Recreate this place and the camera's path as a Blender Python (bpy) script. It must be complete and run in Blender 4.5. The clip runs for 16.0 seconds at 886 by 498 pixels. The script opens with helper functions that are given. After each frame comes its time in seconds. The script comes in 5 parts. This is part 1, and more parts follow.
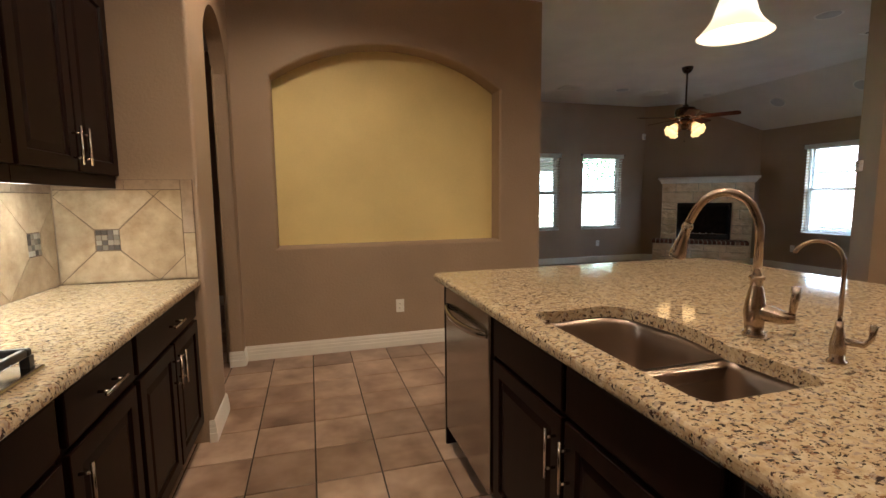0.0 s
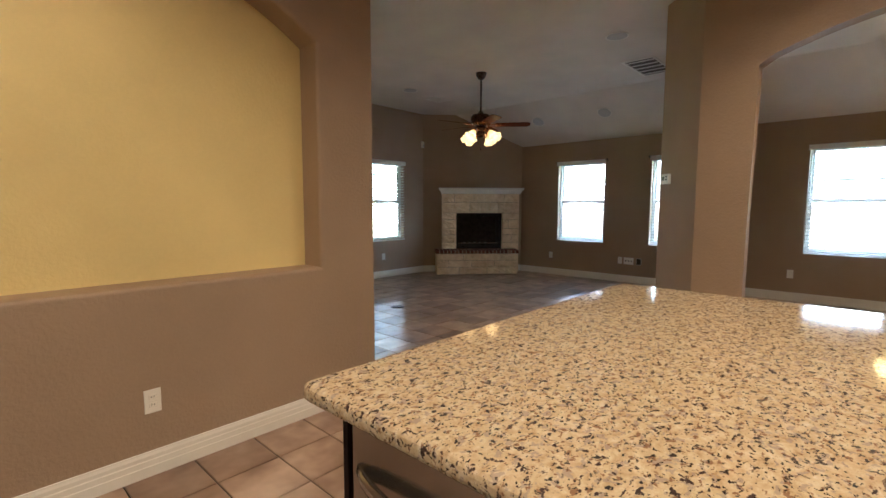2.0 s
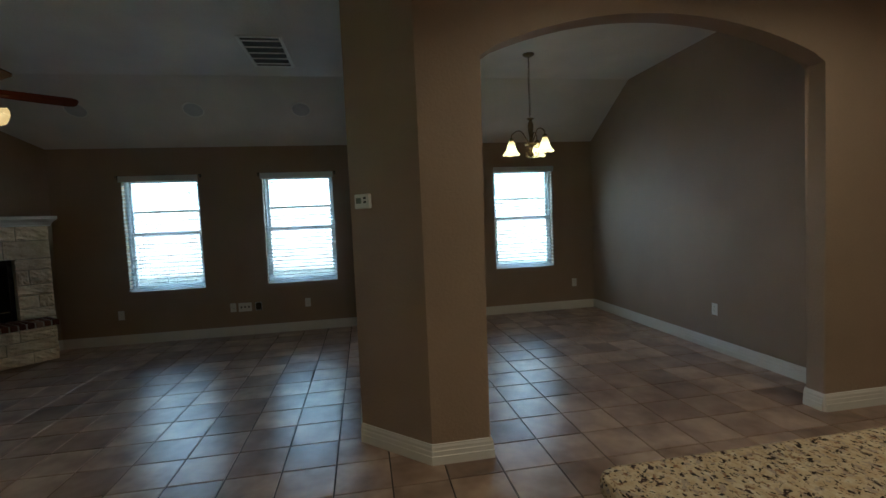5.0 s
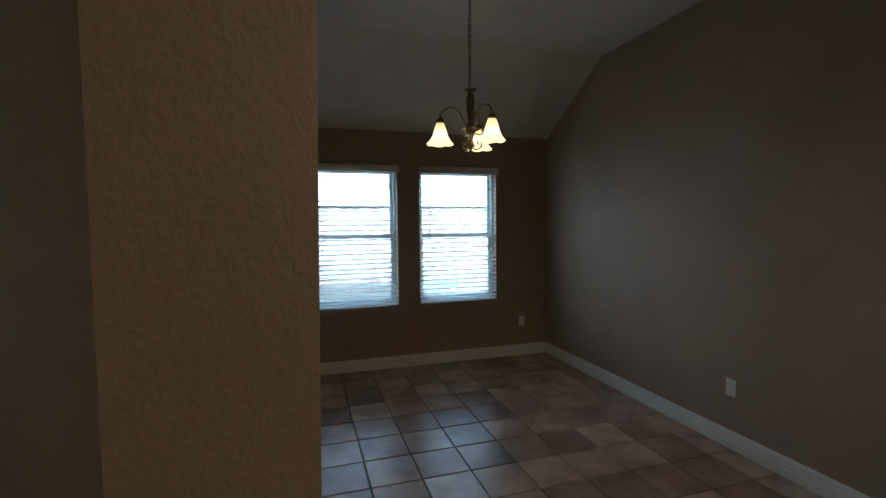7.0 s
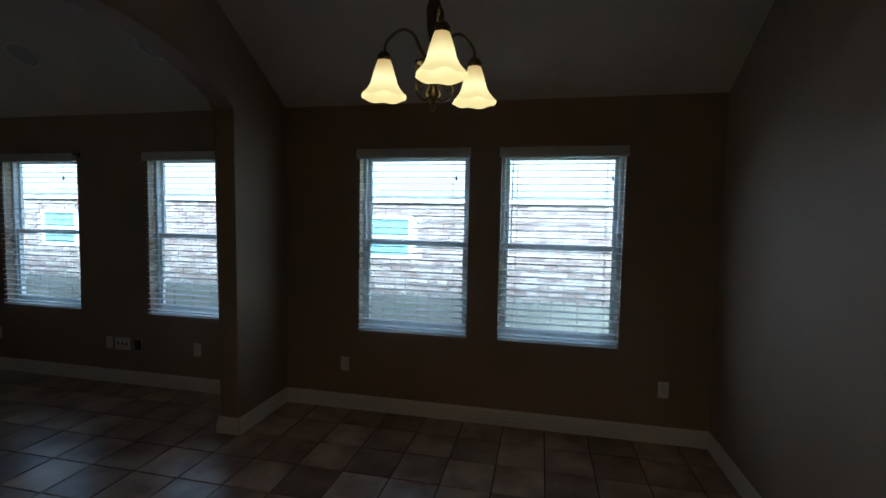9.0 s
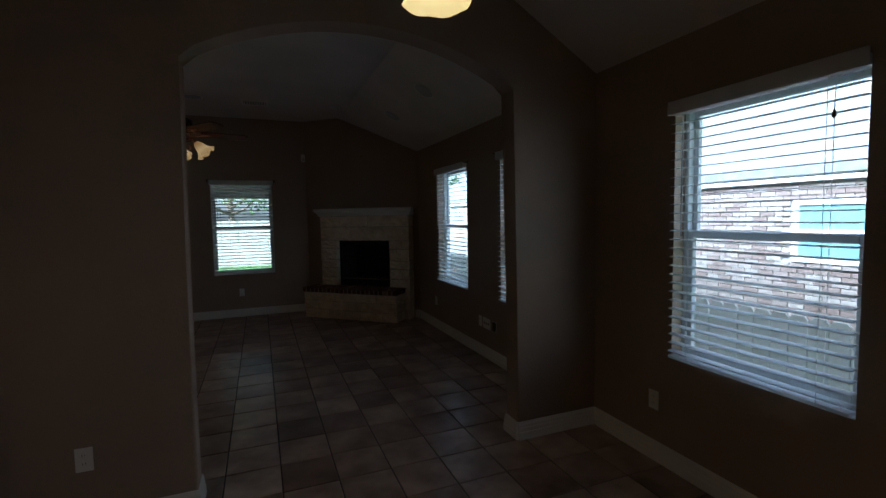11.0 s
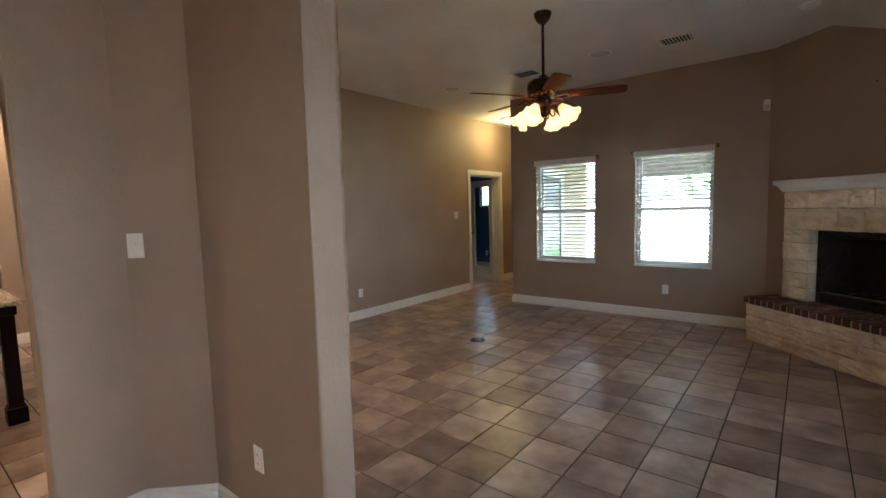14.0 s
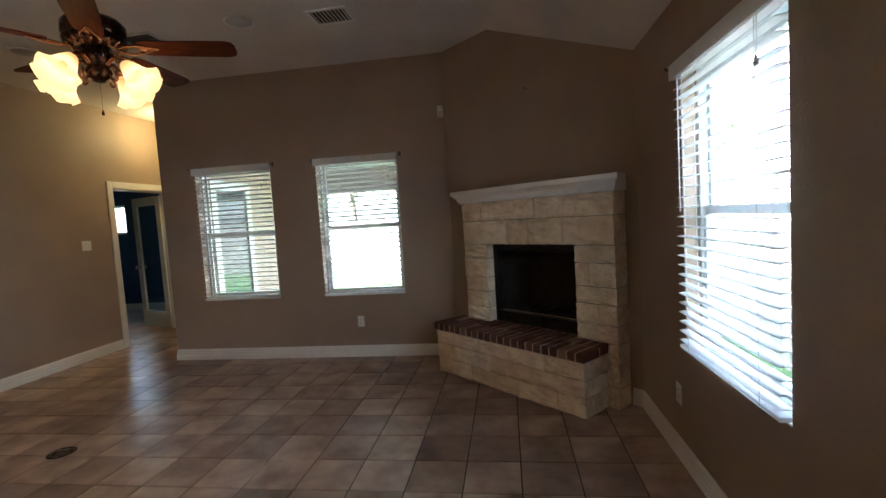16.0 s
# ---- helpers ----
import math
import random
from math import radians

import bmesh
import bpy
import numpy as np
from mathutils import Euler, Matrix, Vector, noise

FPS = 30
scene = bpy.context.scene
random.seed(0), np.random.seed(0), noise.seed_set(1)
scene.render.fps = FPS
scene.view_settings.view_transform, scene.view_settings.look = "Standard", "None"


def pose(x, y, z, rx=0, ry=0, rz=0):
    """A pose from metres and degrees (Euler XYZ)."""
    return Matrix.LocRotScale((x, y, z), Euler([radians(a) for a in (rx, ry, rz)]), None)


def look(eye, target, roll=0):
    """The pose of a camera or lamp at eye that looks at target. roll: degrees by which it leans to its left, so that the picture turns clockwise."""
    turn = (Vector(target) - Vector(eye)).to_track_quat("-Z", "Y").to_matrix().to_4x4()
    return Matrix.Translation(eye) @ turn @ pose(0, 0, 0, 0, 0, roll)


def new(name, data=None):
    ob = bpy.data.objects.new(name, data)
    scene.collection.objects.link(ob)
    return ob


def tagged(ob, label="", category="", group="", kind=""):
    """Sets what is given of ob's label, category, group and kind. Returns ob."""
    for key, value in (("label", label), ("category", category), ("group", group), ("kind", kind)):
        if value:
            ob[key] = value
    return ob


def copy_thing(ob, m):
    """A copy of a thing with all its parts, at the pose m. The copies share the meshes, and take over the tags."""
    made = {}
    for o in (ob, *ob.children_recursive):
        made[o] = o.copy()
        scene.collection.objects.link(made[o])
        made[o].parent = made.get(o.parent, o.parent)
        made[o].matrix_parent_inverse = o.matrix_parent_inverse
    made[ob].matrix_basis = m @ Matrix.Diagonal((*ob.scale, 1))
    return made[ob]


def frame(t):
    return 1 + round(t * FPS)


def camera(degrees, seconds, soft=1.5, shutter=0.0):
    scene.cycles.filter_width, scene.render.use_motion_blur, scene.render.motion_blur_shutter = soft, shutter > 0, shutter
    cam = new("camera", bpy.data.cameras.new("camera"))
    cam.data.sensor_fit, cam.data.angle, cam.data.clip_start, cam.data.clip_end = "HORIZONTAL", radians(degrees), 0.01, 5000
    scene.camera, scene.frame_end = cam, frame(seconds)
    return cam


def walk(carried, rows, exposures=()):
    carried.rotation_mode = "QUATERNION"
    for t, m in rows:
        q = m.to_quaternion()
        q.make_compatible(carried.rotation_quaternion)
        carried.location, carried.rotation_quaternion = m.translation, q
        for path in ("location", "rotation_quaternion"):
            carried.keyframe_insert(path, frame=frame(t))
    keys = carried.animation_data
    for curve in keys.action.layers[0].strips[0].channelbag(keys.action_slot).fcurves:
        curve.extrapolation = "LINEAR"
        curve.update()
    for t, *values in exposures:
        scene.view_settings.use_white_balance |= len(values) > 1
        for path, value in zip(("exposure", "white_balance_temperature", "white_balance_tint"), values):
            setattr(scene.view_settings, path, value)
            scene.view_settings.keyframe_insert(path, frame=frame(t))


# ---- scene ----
cam = camera(88.20, 16.0)
PATH = [
    (0, (0.534, 0.431, 1.309), (1.087, 2.340, 1.086), -0.6),
    (0.5, (0.497, 0.726, 1.283), (1.098, 2.618, 1.040), 0.0),
    (1, (0.487, 1.123, 1.281), (1.345, 2.914, 1.042), 0.1),
    (1.5, (0.568, 1.476, 1.281), (1.707, 3.104, 1.049), 0.1),
    (2, (0.649, 1.891, 1.297), (2.117, 3.237, 1.110), 0.1),
    (2.5, (0.707, 2.240, 1.302), (2.387, 3.308, 1.112), -0.4),
    (3, (0.813, 2.648, 1.300), (2.662, 3.382, 1.091), -0.3),
    (3.5, (0.978, 2.939, 1.304), (2.920, 3.347, 1.058), -0.2),
    (4, (1.332, 3.150, 1.347), (3.324, 3.251, 1.199), -2.0),
    (4.5, (1.701, 3.248, 1.379), (3.690, 3.079, 1.250), -2.1),
    (5, (2.151, 3.206, 1.408), (4.118, 2.866, 1.279), -2.5),
    (5.2, (2.319, 3.182, 1.417), (4.278, 2.801, 1.290), -2.7),
    (7.3, (3.973, 2.352, 1.588), (5.876, 1.748, 1.471), -0.3),
    (7.5, (4.068, 2.199, 1.632), (6.007, 1.725, 1.519), 0.4),
    (8, (4.389, 1.817, 1.614), (6.375, 1.603, 1.517), 1.9),
    (8.2, (4.502, 1.662, 1.601), (6.497, 1.551, 1.507), 1.9),
    (10.3, (5.915, 0.479, 1.546), (7.347, 1.867, 1.408), -0.2),
    (10.5, (6.019, 0.546, 1.493), (7.308, 2.071, 1.374), -0.0),
    (11, (6.305, 0.539, 1.502), (7.045, 2.391, 1.361), -1.0),
    (11.5, (6.541, 0.691, 1.476), (6.734, 2.676, 1.327), -0.8),
    (12, (6.843, 0.869, 1.450), (6.557, 2.844, 1.326), -1.1),
    (12.5, (7.062, 1.091, 1.440), (6.456, 2.989, 1.262), -1.2),
    (13, (7.229, 1.398, 1.448), (6.375, 3.200, 1.295), -1.6),
    (13.5, (7.333, 1.743, 1.466), (6.183, 3.372, 1.304), -2.1),
    (14, (7.362, 2.120, 1.470), (6.121, 3.679, 1.294), -1.7),
    (14.5, (7.429, 2.525, 1.466), (6.444, 4.259, 1.316), -3.1),
    (15, (7.494, 2.911, 1.444), (6.912, 4.820, 1.313), -2.7),
    (15.5, (7.523, 3.279, 1.429), (7.253, 5.256, 1.298), -2.8),
    (16, (7.585, 3.644, 1.425), (7.306, 5.619, 1.287), -3.6),
]
walk(cam, [(t, look(eye, target, roll)) for t, eye, target, roll in PATH],
     exposures=[(0, 4.9, 5350, 9), (1.5, 5.35, 5200, 8), (2.5, 5.15, 5100, 5), (3.5, 4.4, 4900, 0), (4.2, 4.1, 4700, -4),
                (5, 3.8, 4600, -6), (8, 3.1, 4700, 2), (10.5, 1.95, 4700, 6), (11.0, 2.3, 4900, 8), (11.5, 2.95, 5050, 8),
                (12.5, 4.4, 5350, 8), (13.5, 5.0, 5350, 9), (14, 5.25, 5300, 11), (15, 5.25, 5300, 12), (16, 5.0, 5400, 13)])

# ---- world and lights ----
world = bpy.data.worlds.new("World")
scene.world = world
world.use_nodes = True
wn = world.node_tree
sky = wn.nodes.new("ShaderNodeTexSky")
sky.sky_type = "NISHITA"
sky.sun_disc = False
sky.sun_elevation = radians(38)
sky.sun_rotation = radians(237)
sky.air_density = 1.0
sky.dust_density = 4.0
sky.ozone_density = 0.5
haze = wn.nodes.new("ShaderNodeHueSaturation")
haze.inputs["Saturation"].default_value = 0.5
wn.links.new(sky.outputs["Color"], haze.inputs["Color"])
wn.links.new(haze.outputs["Color"], wn.nodes["Background"].inputs["Color"])
wn.nodes["Background"].inputs["Strength"].default_value = 0.15


def lamp(name, kind, m, energy, color, **settings):
    data = bpy.data.lights.new(name, kind)
    data.energy, data.color = energy, color
    for key, value in settings.items():
        if key == "size":
            data.shadow_soft_size = value
        elif key == "angle":
            data.angle = value
        elif key == "spot":
            data.spot_size, data.spot_blend = value, 0.6
    ob = new(name, data)
    ob.matrix_world = m
    return ob


WARM = (1.0, 0.67, 0.37)
lamp("sun", "SUN", look((0, 0, 20), (6.2, 3.5, 14.5)), 3.6, (1.0, 0.97, 0.93), angle=radians(20))
# recessed kitchen downlights, pendant, hall light, far room light, counter lights
# Last downlight is known; the first four are unseen, added to light the kitchen.
CANS = [(0.64, 0.45), (0.64, 1.75), (3.4, 0.45), (3.4, 1.75), (0.64, 3.15)]
for cx, cy in CANS:
    lamp("downlight_lamp", "SPOT", pose(cx, cy, 3.005), 2.1, WARM, size=0.05, spot=radians(158))
lamp("pendant_lamp", "POINT", pose(2.04, 1.80, 1.94), 0.25, WARM, size=0.03)
lamp("hall_lamp", "POINT", pose(3.12, 9.44, 2.85), 0.95, (1.0, 0.74, 0.28), size=0.13)
lamp("far_room_lamp", "POINT", pose(-1.6, 4.69, 2.2), 0.03, WARM, size=0.1)
lamp("counter_lamp", "POINT", pose(-0.46, 2.00, 1.345), 0.065, (1.0, 0.80, 0.50), size=0.04)
lamp("counter_lamp_b", "POINT", pose(-0.46, 2.40, 1.345), 0.065, (1.0, 0.80, 0.50), size=0.04)


# ---- materials ----
class Nodes:
    def __init__(self, name):
        self.m = bpy.data.materials.new(name)
        self.m.use_nodes = True
        self.t = self.m.node_tree
        self.b = self.t.nodes["Principled BSDF"]

    def n(self, kind, **props):
        node = self.t.nodes.new(kind)
        for key, value in props.items():
            node.inputs[key.replace("_", " ")].default_value = value
        return node

    def l(self, a, b):
        self.t.links.new(a, b)

    def noise(self, vec, scale, detail=4.0, rough=0.55):
        nd = self.n("ShaderNodeTexNoise", Scale=scale, Detail=detail, Roughness=rough)
        self.l(vec, nd.inputs["Vector"])
        return nd.outputs["Fac"]

    def ramp(self, fac, stops, mode="LINEAR"):
        nd = self.n("ShaderNodeValToRGB")
        nd.color_ramp.interpolation = mode
        e = nd.color_ramp.elements
        while len(e) < len(stops):
            e.new(0.5)
        for el, (p, c) in zip(e, stops):
            el.position, el.color = p, (*c, 1)
        self.l(fac, nd.inputs["Fac"])
        return nd.outputs["Color"]

    def mix(self, fac, a, b, mode="MIX"):
        nd = self.n("ShaderNodeMix")
        nd.data_type, nd.blend_type = "RGBA", mode
        for sock, value in ((nd.inputs[0], fac), (nd.inputs[6], a), (nd.inputs[7], b)):
            if isinstance(value, (int, float)):
                sock.default_value = value
            elif isinstance(value, tuple):
                sock.default_value = (*value, 1)
            else:
                self.l(value, sock)
        return nd.outputs[2]

    def math(self, op, a, b=0.0):
        nd = self.n("ShaderNodeMath")
        nd.operation = op
        for sock, value in ((nd.inputs[0], a), (nd.inputs[1], b)):
            if isinstance(value, (int, float)):
                sock.default_value = value
            else:
                self.l(value, sock)
        return nd.outputs[0]

    def where(self):
        return self.n("ShaderNodeNewGeometry").outputs["Position"]

    def local(self):
        return self.n("ShaderNodeTexCoord").outputs["Object"]

    def bump(self, height, strength, distance):
        nd = self.n("ShaderNodeBump", Strength=strength, Distance=distance)
        self.l(height, nd.inputs["Height"])
        self.l(nd.outputs["Normal"], self.b.inputs["Normal"])

    def set(self, **props):
        for key, value in props.items():
            sock = self.b.inputs[key.replace("_", " ")]
            if isinstance(value, tuple):
                sock.default_value = (*value, 1)
            elif isinstance(value, (int, float)):
                sock.default_value = value
            else:
                self.l(value, sock)
        return self


def shade(c, k):
    return tuple(min(1.0, v * k) for v in c)


def paint(name, col, rough=0.6, vary=0.08, bump=0.25, bscale=55, dist=0.004):
    """Textured wall paint: knockdown relief and faint large-scale unevenness."""
    k = Nodes(name)
    w = k.where()
    big = k.noise(w, 1.3, 3)
    base = k.ramp(big, [(0.3, shade(col, 1 - vary)), (0.7, shade(col, 1 + vary))])
    fine = k.noise(w, bscale, 3, 0.6)
    spots = k.ramp(fine, [(0.42, (0, 0, 0)), (0.58, (1, 1, 1))])
    base = k.mix(k.math("MULTIPLY", spots, 0.06), base, shade(col, 1.25))
    k.set(Base_Color=base, Roughness=rough)
    k.bump(spots, bump, dist)
    return k.m


def plain(name, col, rough=0.4, metal=0.0, vary=0.06, scale=9.0, bump=0.0, bscale=80, **extra):
    k = Nodes(name)
    w = k.local()
    base = k.ramp(k.noise(w, scale, 4), [(0.3, shade(col, 1 - vary)), (0.7, shade(col, 1 + vary))])
    rg = k.ramp(k.noise(w, scale * 4, 3), [(0.3, (rough * 0.85,) * 3), (0.7, (min(1, rough * 1.15),) * 3)])
    k.set(Base_Color=base, Roughness=rg, Metallic=metal, **extra)
    if bump:
        k.bump(k.noise(w, bscale, 3), bump, 0.002)
    return k.m


def glow(name, col, strength, base=(0.9, 0.85, 0.7)):
    k = Nodes(name)
    w = k.local()
    c = k.ramp(k.noise(w, 14, 3), [(0.3, shade(col, 0.8)), (0.7, col)])
    k.set(Base_Color=base, Roughness=0.35, Emission_Color=c, Emission_Strength=strength)
    return k.m


def lit_shade(name, col, strength, base, h=0.145):
    """Frosted glass with a bulb inside: amber at the neck, brightest beside the bulb."""
    k = Nodes(name)
    w = k.local()
    sep = k.n("ShaderNodeSeparateXYZ")
    k.l(w, sep.inputs[0])
    d = k.math("DIVIDE", k.math("ADD", k.math("MULTIPLY", sep.outputs[2], -1.0), k.math("MULTIPLY", k.noise(w, 18, 4), 0.03)), h)
    c = k.ramp(d, [(0.0, shade(mul(col, (1, 0.62, 0.38)), 0.30)), (0.35, shade(mul(col, (1, 0.86, 0.72)), 0.62)), (0.68, col), (1.0, shade(mul(col, (1, 0.93, 0.82)), 0.75))])
    k.set(Base_Color=base, Roughness=0.35, Emission_Color=c, Emission_Strength=strength)
    return k.m


def mul(a, b):
    return tuple(p * q for p, q in zip(a, b))


def wood(name, dark, light, rough=0.35, axis="Z", scale=6.0):
    k = Nodes(name)
    mp = k.n("ShaderNodeMapping")
    mp.inputs["Scale"].default_value = {"X": (0.12, 1, 1), "Y": (1, 0.12, 1), "Z": (1, 1, 0.12)}[axis]
    k.l(k.local(), mp.inputs["Vector"])
    v = mp.outputs["Vector"]
    g = k.noise(v, scale * 6, 6, 0.65)
    big = k.noise(v, scale, 3)
    base = k.mix(k.math("MULTIPLY", big, 0.5), k.ramp(g, [(0.3, dark), (0.72, light)]), dark)
    k.set(Base_Color=base, Roughness=rough)
    k.bump(g, 0.06, 0.001)
    return k.m


def floor_tile(name, island):
    """Glazed ceramic tile, cloudy tan to grey, its own tone on each tile."""
    k = Nodes(name)
    w = k.where()
    rnd = k.n("ShaderNodeNewGeometry").outputs["Random Per Island"] if island else k.n("ShaderNodeObjectInfo").outputs["Random"]
    off = k.n("ShaderNodeVectorMath")
    off.operation = "ADD"
    comb = k.n("ShaderNodeCombineXYZ")
    for i, f in enumerate((37.0, 91.0, 53.0)):
        k.l(k.math("MULTIPLY", rnd, f), comb.inputs[i])
    k.l(w, off.inputs[0])
    k.l(comb.outputs[0], off.inputs[1])
    v = off.outputs[0]
    cloud = k.noise(v, 3.6, 3, 0.55)
    fine = k.noise(v, 20, 3, 0.5)
    c = k.ramp(cloud, [(0.30, (0.20, 0.140, 0.105)), (0.44, (0.32, 0.24, 0.185)), (0.56, (0.415, 0.325, 0.256)), (0.72, (0.55, 0.455, 0.37))])
    warm = k.ramp(k.math("FRACT", k.math("MULTIPLY", rnd, 7.31)), [(0.0, (0.64, 0.54, 0.49)), (0.5, (1.0, 0.89, 0.83)), (1.0, (1.22, 1.14, 1.09))])
    c = k.mix(1.0, c, warm, "MULTIPLY")
    c = k.mix(k.math("MULTIPLY", k.ramp(fine, [(0.52, (0, 0, 0)), (0.75, (1, 1, 1))]), 0.05), c, (0.14, 0.09, 0.06))
    rough = k.ramp(fine, [(0.3, (0.28,) * 3), (0.75, (0.31,) * 3)])
    k.set(Base_Color=c, Roughness=rough, IOR=1.5)
    k.bump(k.noise(v, 6, 2), 0.03, 0.003)
    return k.m


def granite(name):
    k = Nodes(name)
    w = k.where()
    warp = k.n("ShaderNodeTexNoise", Scale=22.0, Detail=3.0)
    k.l(w, warp.inputs["Vector"])
    v = k.n("ShaderNodeVectorMath")
    v.operation = "MULTIPLY_ADD"
    k.l(warp.outputs["Color"], v.inputs[0])
    v.inputs[1].default_value = (0.03, 0.03, 0.03)
    k.l(w, v.inputs[2])
    mp = k.n("ShaderNodeMapping")
    mp.inputs["Scale"].default_value = (0.74, 1.0, 1.0)
    mp.inputs["Rotation"].default_value = (0, 0, radians(-14))
    k.l(v.outputs[0], mp.inputs["Vector"])
    p = mp.outputs[0]
    cloud = k.noise(w, 7, 4, 0.6)
    c = k.ramp(k.noise(p, 60, 5, 0.68), [(0.30, (0.33, 0.225, 0.125)), (0.42, (0.47, 0.365, 0.225)), (0.56, (0.57, 0.475, 0.325)), (0.72, (0.66, 0.60, 0.48))])
    c = k.mix(k.math("MULTIPLY", cloud, 0.45), c, (0.42, 0.31, 0.185))

    def blots(scale, edge, seed, detail, rough):
        sh = k.n("ShaderNodeVectorMath")
        sh.operation = "ADD"
        k.l(p, sh.inputs[0])
        sh.inputs[1].default_value = (seed, seed * 2, seed * 3)
        return k.ramp(k.noise(sh.outputs[0], scale, detail, rough), [(edge, (0, 0, 0)), (edge + 0.025, (1, 1, 1))])

    c = k.mix(k.math("MULTIPLY", blots(66, 0.575, 3.1, 3, 0.55), 0.7), c, (0.30, 0.245, 0.215))
    c = k.mix(k.math("MULTIPLY", blots(78, 0.60, 5.7, 3, 0.6), 0.85), c, (0.19, 0.10, 0.055))
    c = k.mix(blots(68, 0.603, 9.3, 3, 0.6), c, (0.055, 0.036, 0.034))
    c = k.mix(blots(125, 0.618, 1.3, 2, 0.55), c, (0.022, 0.017, 0.017))
    k.set(Base_Color=c, Roughness=0.07, IOR=1.55)
    return k.m


def stone(name, a, b, cscale=5, bump=0.8):
    k = Nodes(name)
    w = k.where()
    rnd = k.n("ShaderNodeObjectInfo").outputs["Random"]
    big = k.noise(w, cscale, 5, 0.6)
    c = k.ramp(big, [(0.3, a), (0.7, b)])
    c = k.mix(0.55, c, k.ramp(rnd, [(0.0, (0.84, 0.75, 0.62)), (0.5, (1.0, 0.94, 0.84)), (1.0, (1.1, 1.07, 1.02))]), "MULTIPLY")
    fine = k.noise(w, 38, 5, 0.65)
    c = k.mix(k.math("MULTIPLY", k.ramp(fine, [(0.5, (0, 0, 0)), (0.75, (1, 1, 1))]), 0.3), c, shade(a, 0.6))
    k.set(Base_Color=c, Roughness=0.9)
    k.bump(k.noise(w, 14, 6, 0.62), bump, 0.03)
    return k.m


def brick(name, island, stops):
    k = Nodes(name)
    w = k.where()
    rnd = k.n("ShaderNodeNewGeometry").outputs["Random Per Island"] if island else k.n("ShaderNodeObjectInfo").outputs["Random"]
    c = k.ramp(rnd, stops)
    fine = k.noise(w, 45, 5)
    c = k.mix(k.math("MULTIPLY", fine, 0.4), c, (0.09, 0.05, 0.04))
    k.set(Base_Color=c, Roughness=0.9)
    k.bump(fine, 0.5, 0.004)
    return k.m


def leaf(name, a, b):
    k = Nodes(name)
    rnd = k.n("ShaderNodeNewGeometry").outputs["Random Per Island"]
    k.set(Base_Color=k.ramp(rnd, [(0, a), (1, b)]), Roughness=0.6)
    return k.m


def glass(name):
    k = Nodes(name)
    out = k.t.nodes["Material Output"]
    tr = k.n("ShaderNodeBsdfTransparent")
    tr.inputs[0].default_value = (0.93, 0.97, 0.95, 1)
    gl = k.n("ShaderNodeBsdfGlossy", Roughness=0.02)
    mx = k.n("ShaderNodeMixShader")
    mx.inputs[0].default_value = 0.045
    k.l(tr.outputs[0], mx.inputs[1])
    k.l(gl.outputs[0], mx.inputs[2])
    k.l(mx.outputs[0], out.inputs["Surface"])
    return k.m


def slat_mat(name):
    k = Nodes(name)
    out = k.t.nodes["Material Output"]
    tl = k.n("ShaderNodeBsdfTranslucent")
    tl.inputs[0].default_value = (0.93, 0.93, 0.92, 1)
    c = k.ramp(k.noise(k.local(), 12, 3), [(0.3, (0.84, 0.835, 0.82)), (0.7, (0.89, 0.885, 0.875))])
    k.set(Base_Color=c, Roughness=0.42)
    mx = k.n("ShaderNodeMixShader")
    mx.inputs[0].default_value = 0.5
    k.l(k.b.outputs[0], mx.inputs[1])
    k.l(tl.outputs[0], mx.inputs[2])
    k.l(mx.outputs[0], out.inputs["Surface"])
    return k.m


TAN = (0.345, 0.252, 0.174)
M_WALL = paint("wall_paint_tan", TAN)
M_CEIL = paint("ceiling_paint", (0.72, 0.67, 0.61), rough=0.7, bump=0.35, bscale=42, dist=0.006)
M_YELLOW = paint("niche_paint_yellow", (0.75, 0.615, 0.275), bump=0.15)
M_BLUE = paint("room_paint_navy", (0.022, 0.055, 0.14), bump=0.1)
M_TRIM = plain("white_trim_paint", (0.76, 0.73, 0.67), 0.35, vary=0.03)
M_PLATE = plain("white_plastic_plate", (0.80, 0.78, 0.72), 0.35, vary=0.02)
# near-black colour for the shade in openings, also for jacks and dark buttons
M_DARKSLOT = plain("dark_slot", (0.02, 0.018, 0.016), 0.5)
M_GROUT = plain("floor_grout", (0.045, 0.033, 0.026), 0.9, vary=0.2, scale=30)
M_TILE = floor_tile("floor_tile_glaze", False)
M_TILE_I = floor_tile("floor_tile_glaze_far", True)
M_GRANITE = granite("granite_gold")
M_ESP = wood("espresso_wood", (0.0045, 0.0016, 0.0013), (0.013, 0.0046, 0.0034), 0.36)
M_ESP.node_tree.nodes["Principled BSDF"].inputs["Specular IOR Level"].default_value = 0.09
M_STEEL = plain("brushed_steel", (0.42, 0.41, 0.40), 0.17, 1.0, vary=0.02, scale=3)
M_SINK = plain("satin_sink_steel", (0.37, 0.30, 0.25), 0.36, 1.0, vary=0.02, scale=3)
M_NICKEL = plain("satin_nickel", (0.60, 0.56, 0.50), 0.22, 1.0, vary=0.04)
M_BRONZE = plain("brushed_bronze_nickel", (0.38, 0.30, 0.23), 0.24, 1.0, vary=0.05)
M_BLACK = plain("black_iron", (0.018, 0.016, 0.015), 0.35, vary=0.2)
M_FANMETAL = plain("oil_rubbed_bronze", (0.055, 0.032, 0.022), 0.28, 0.85, vary=0.25)
M_COPPER = plain("copper_highlight_metal", (0.30, 0.14, 0.075), 0.25, 0.95, vary=0.3, scale=25)
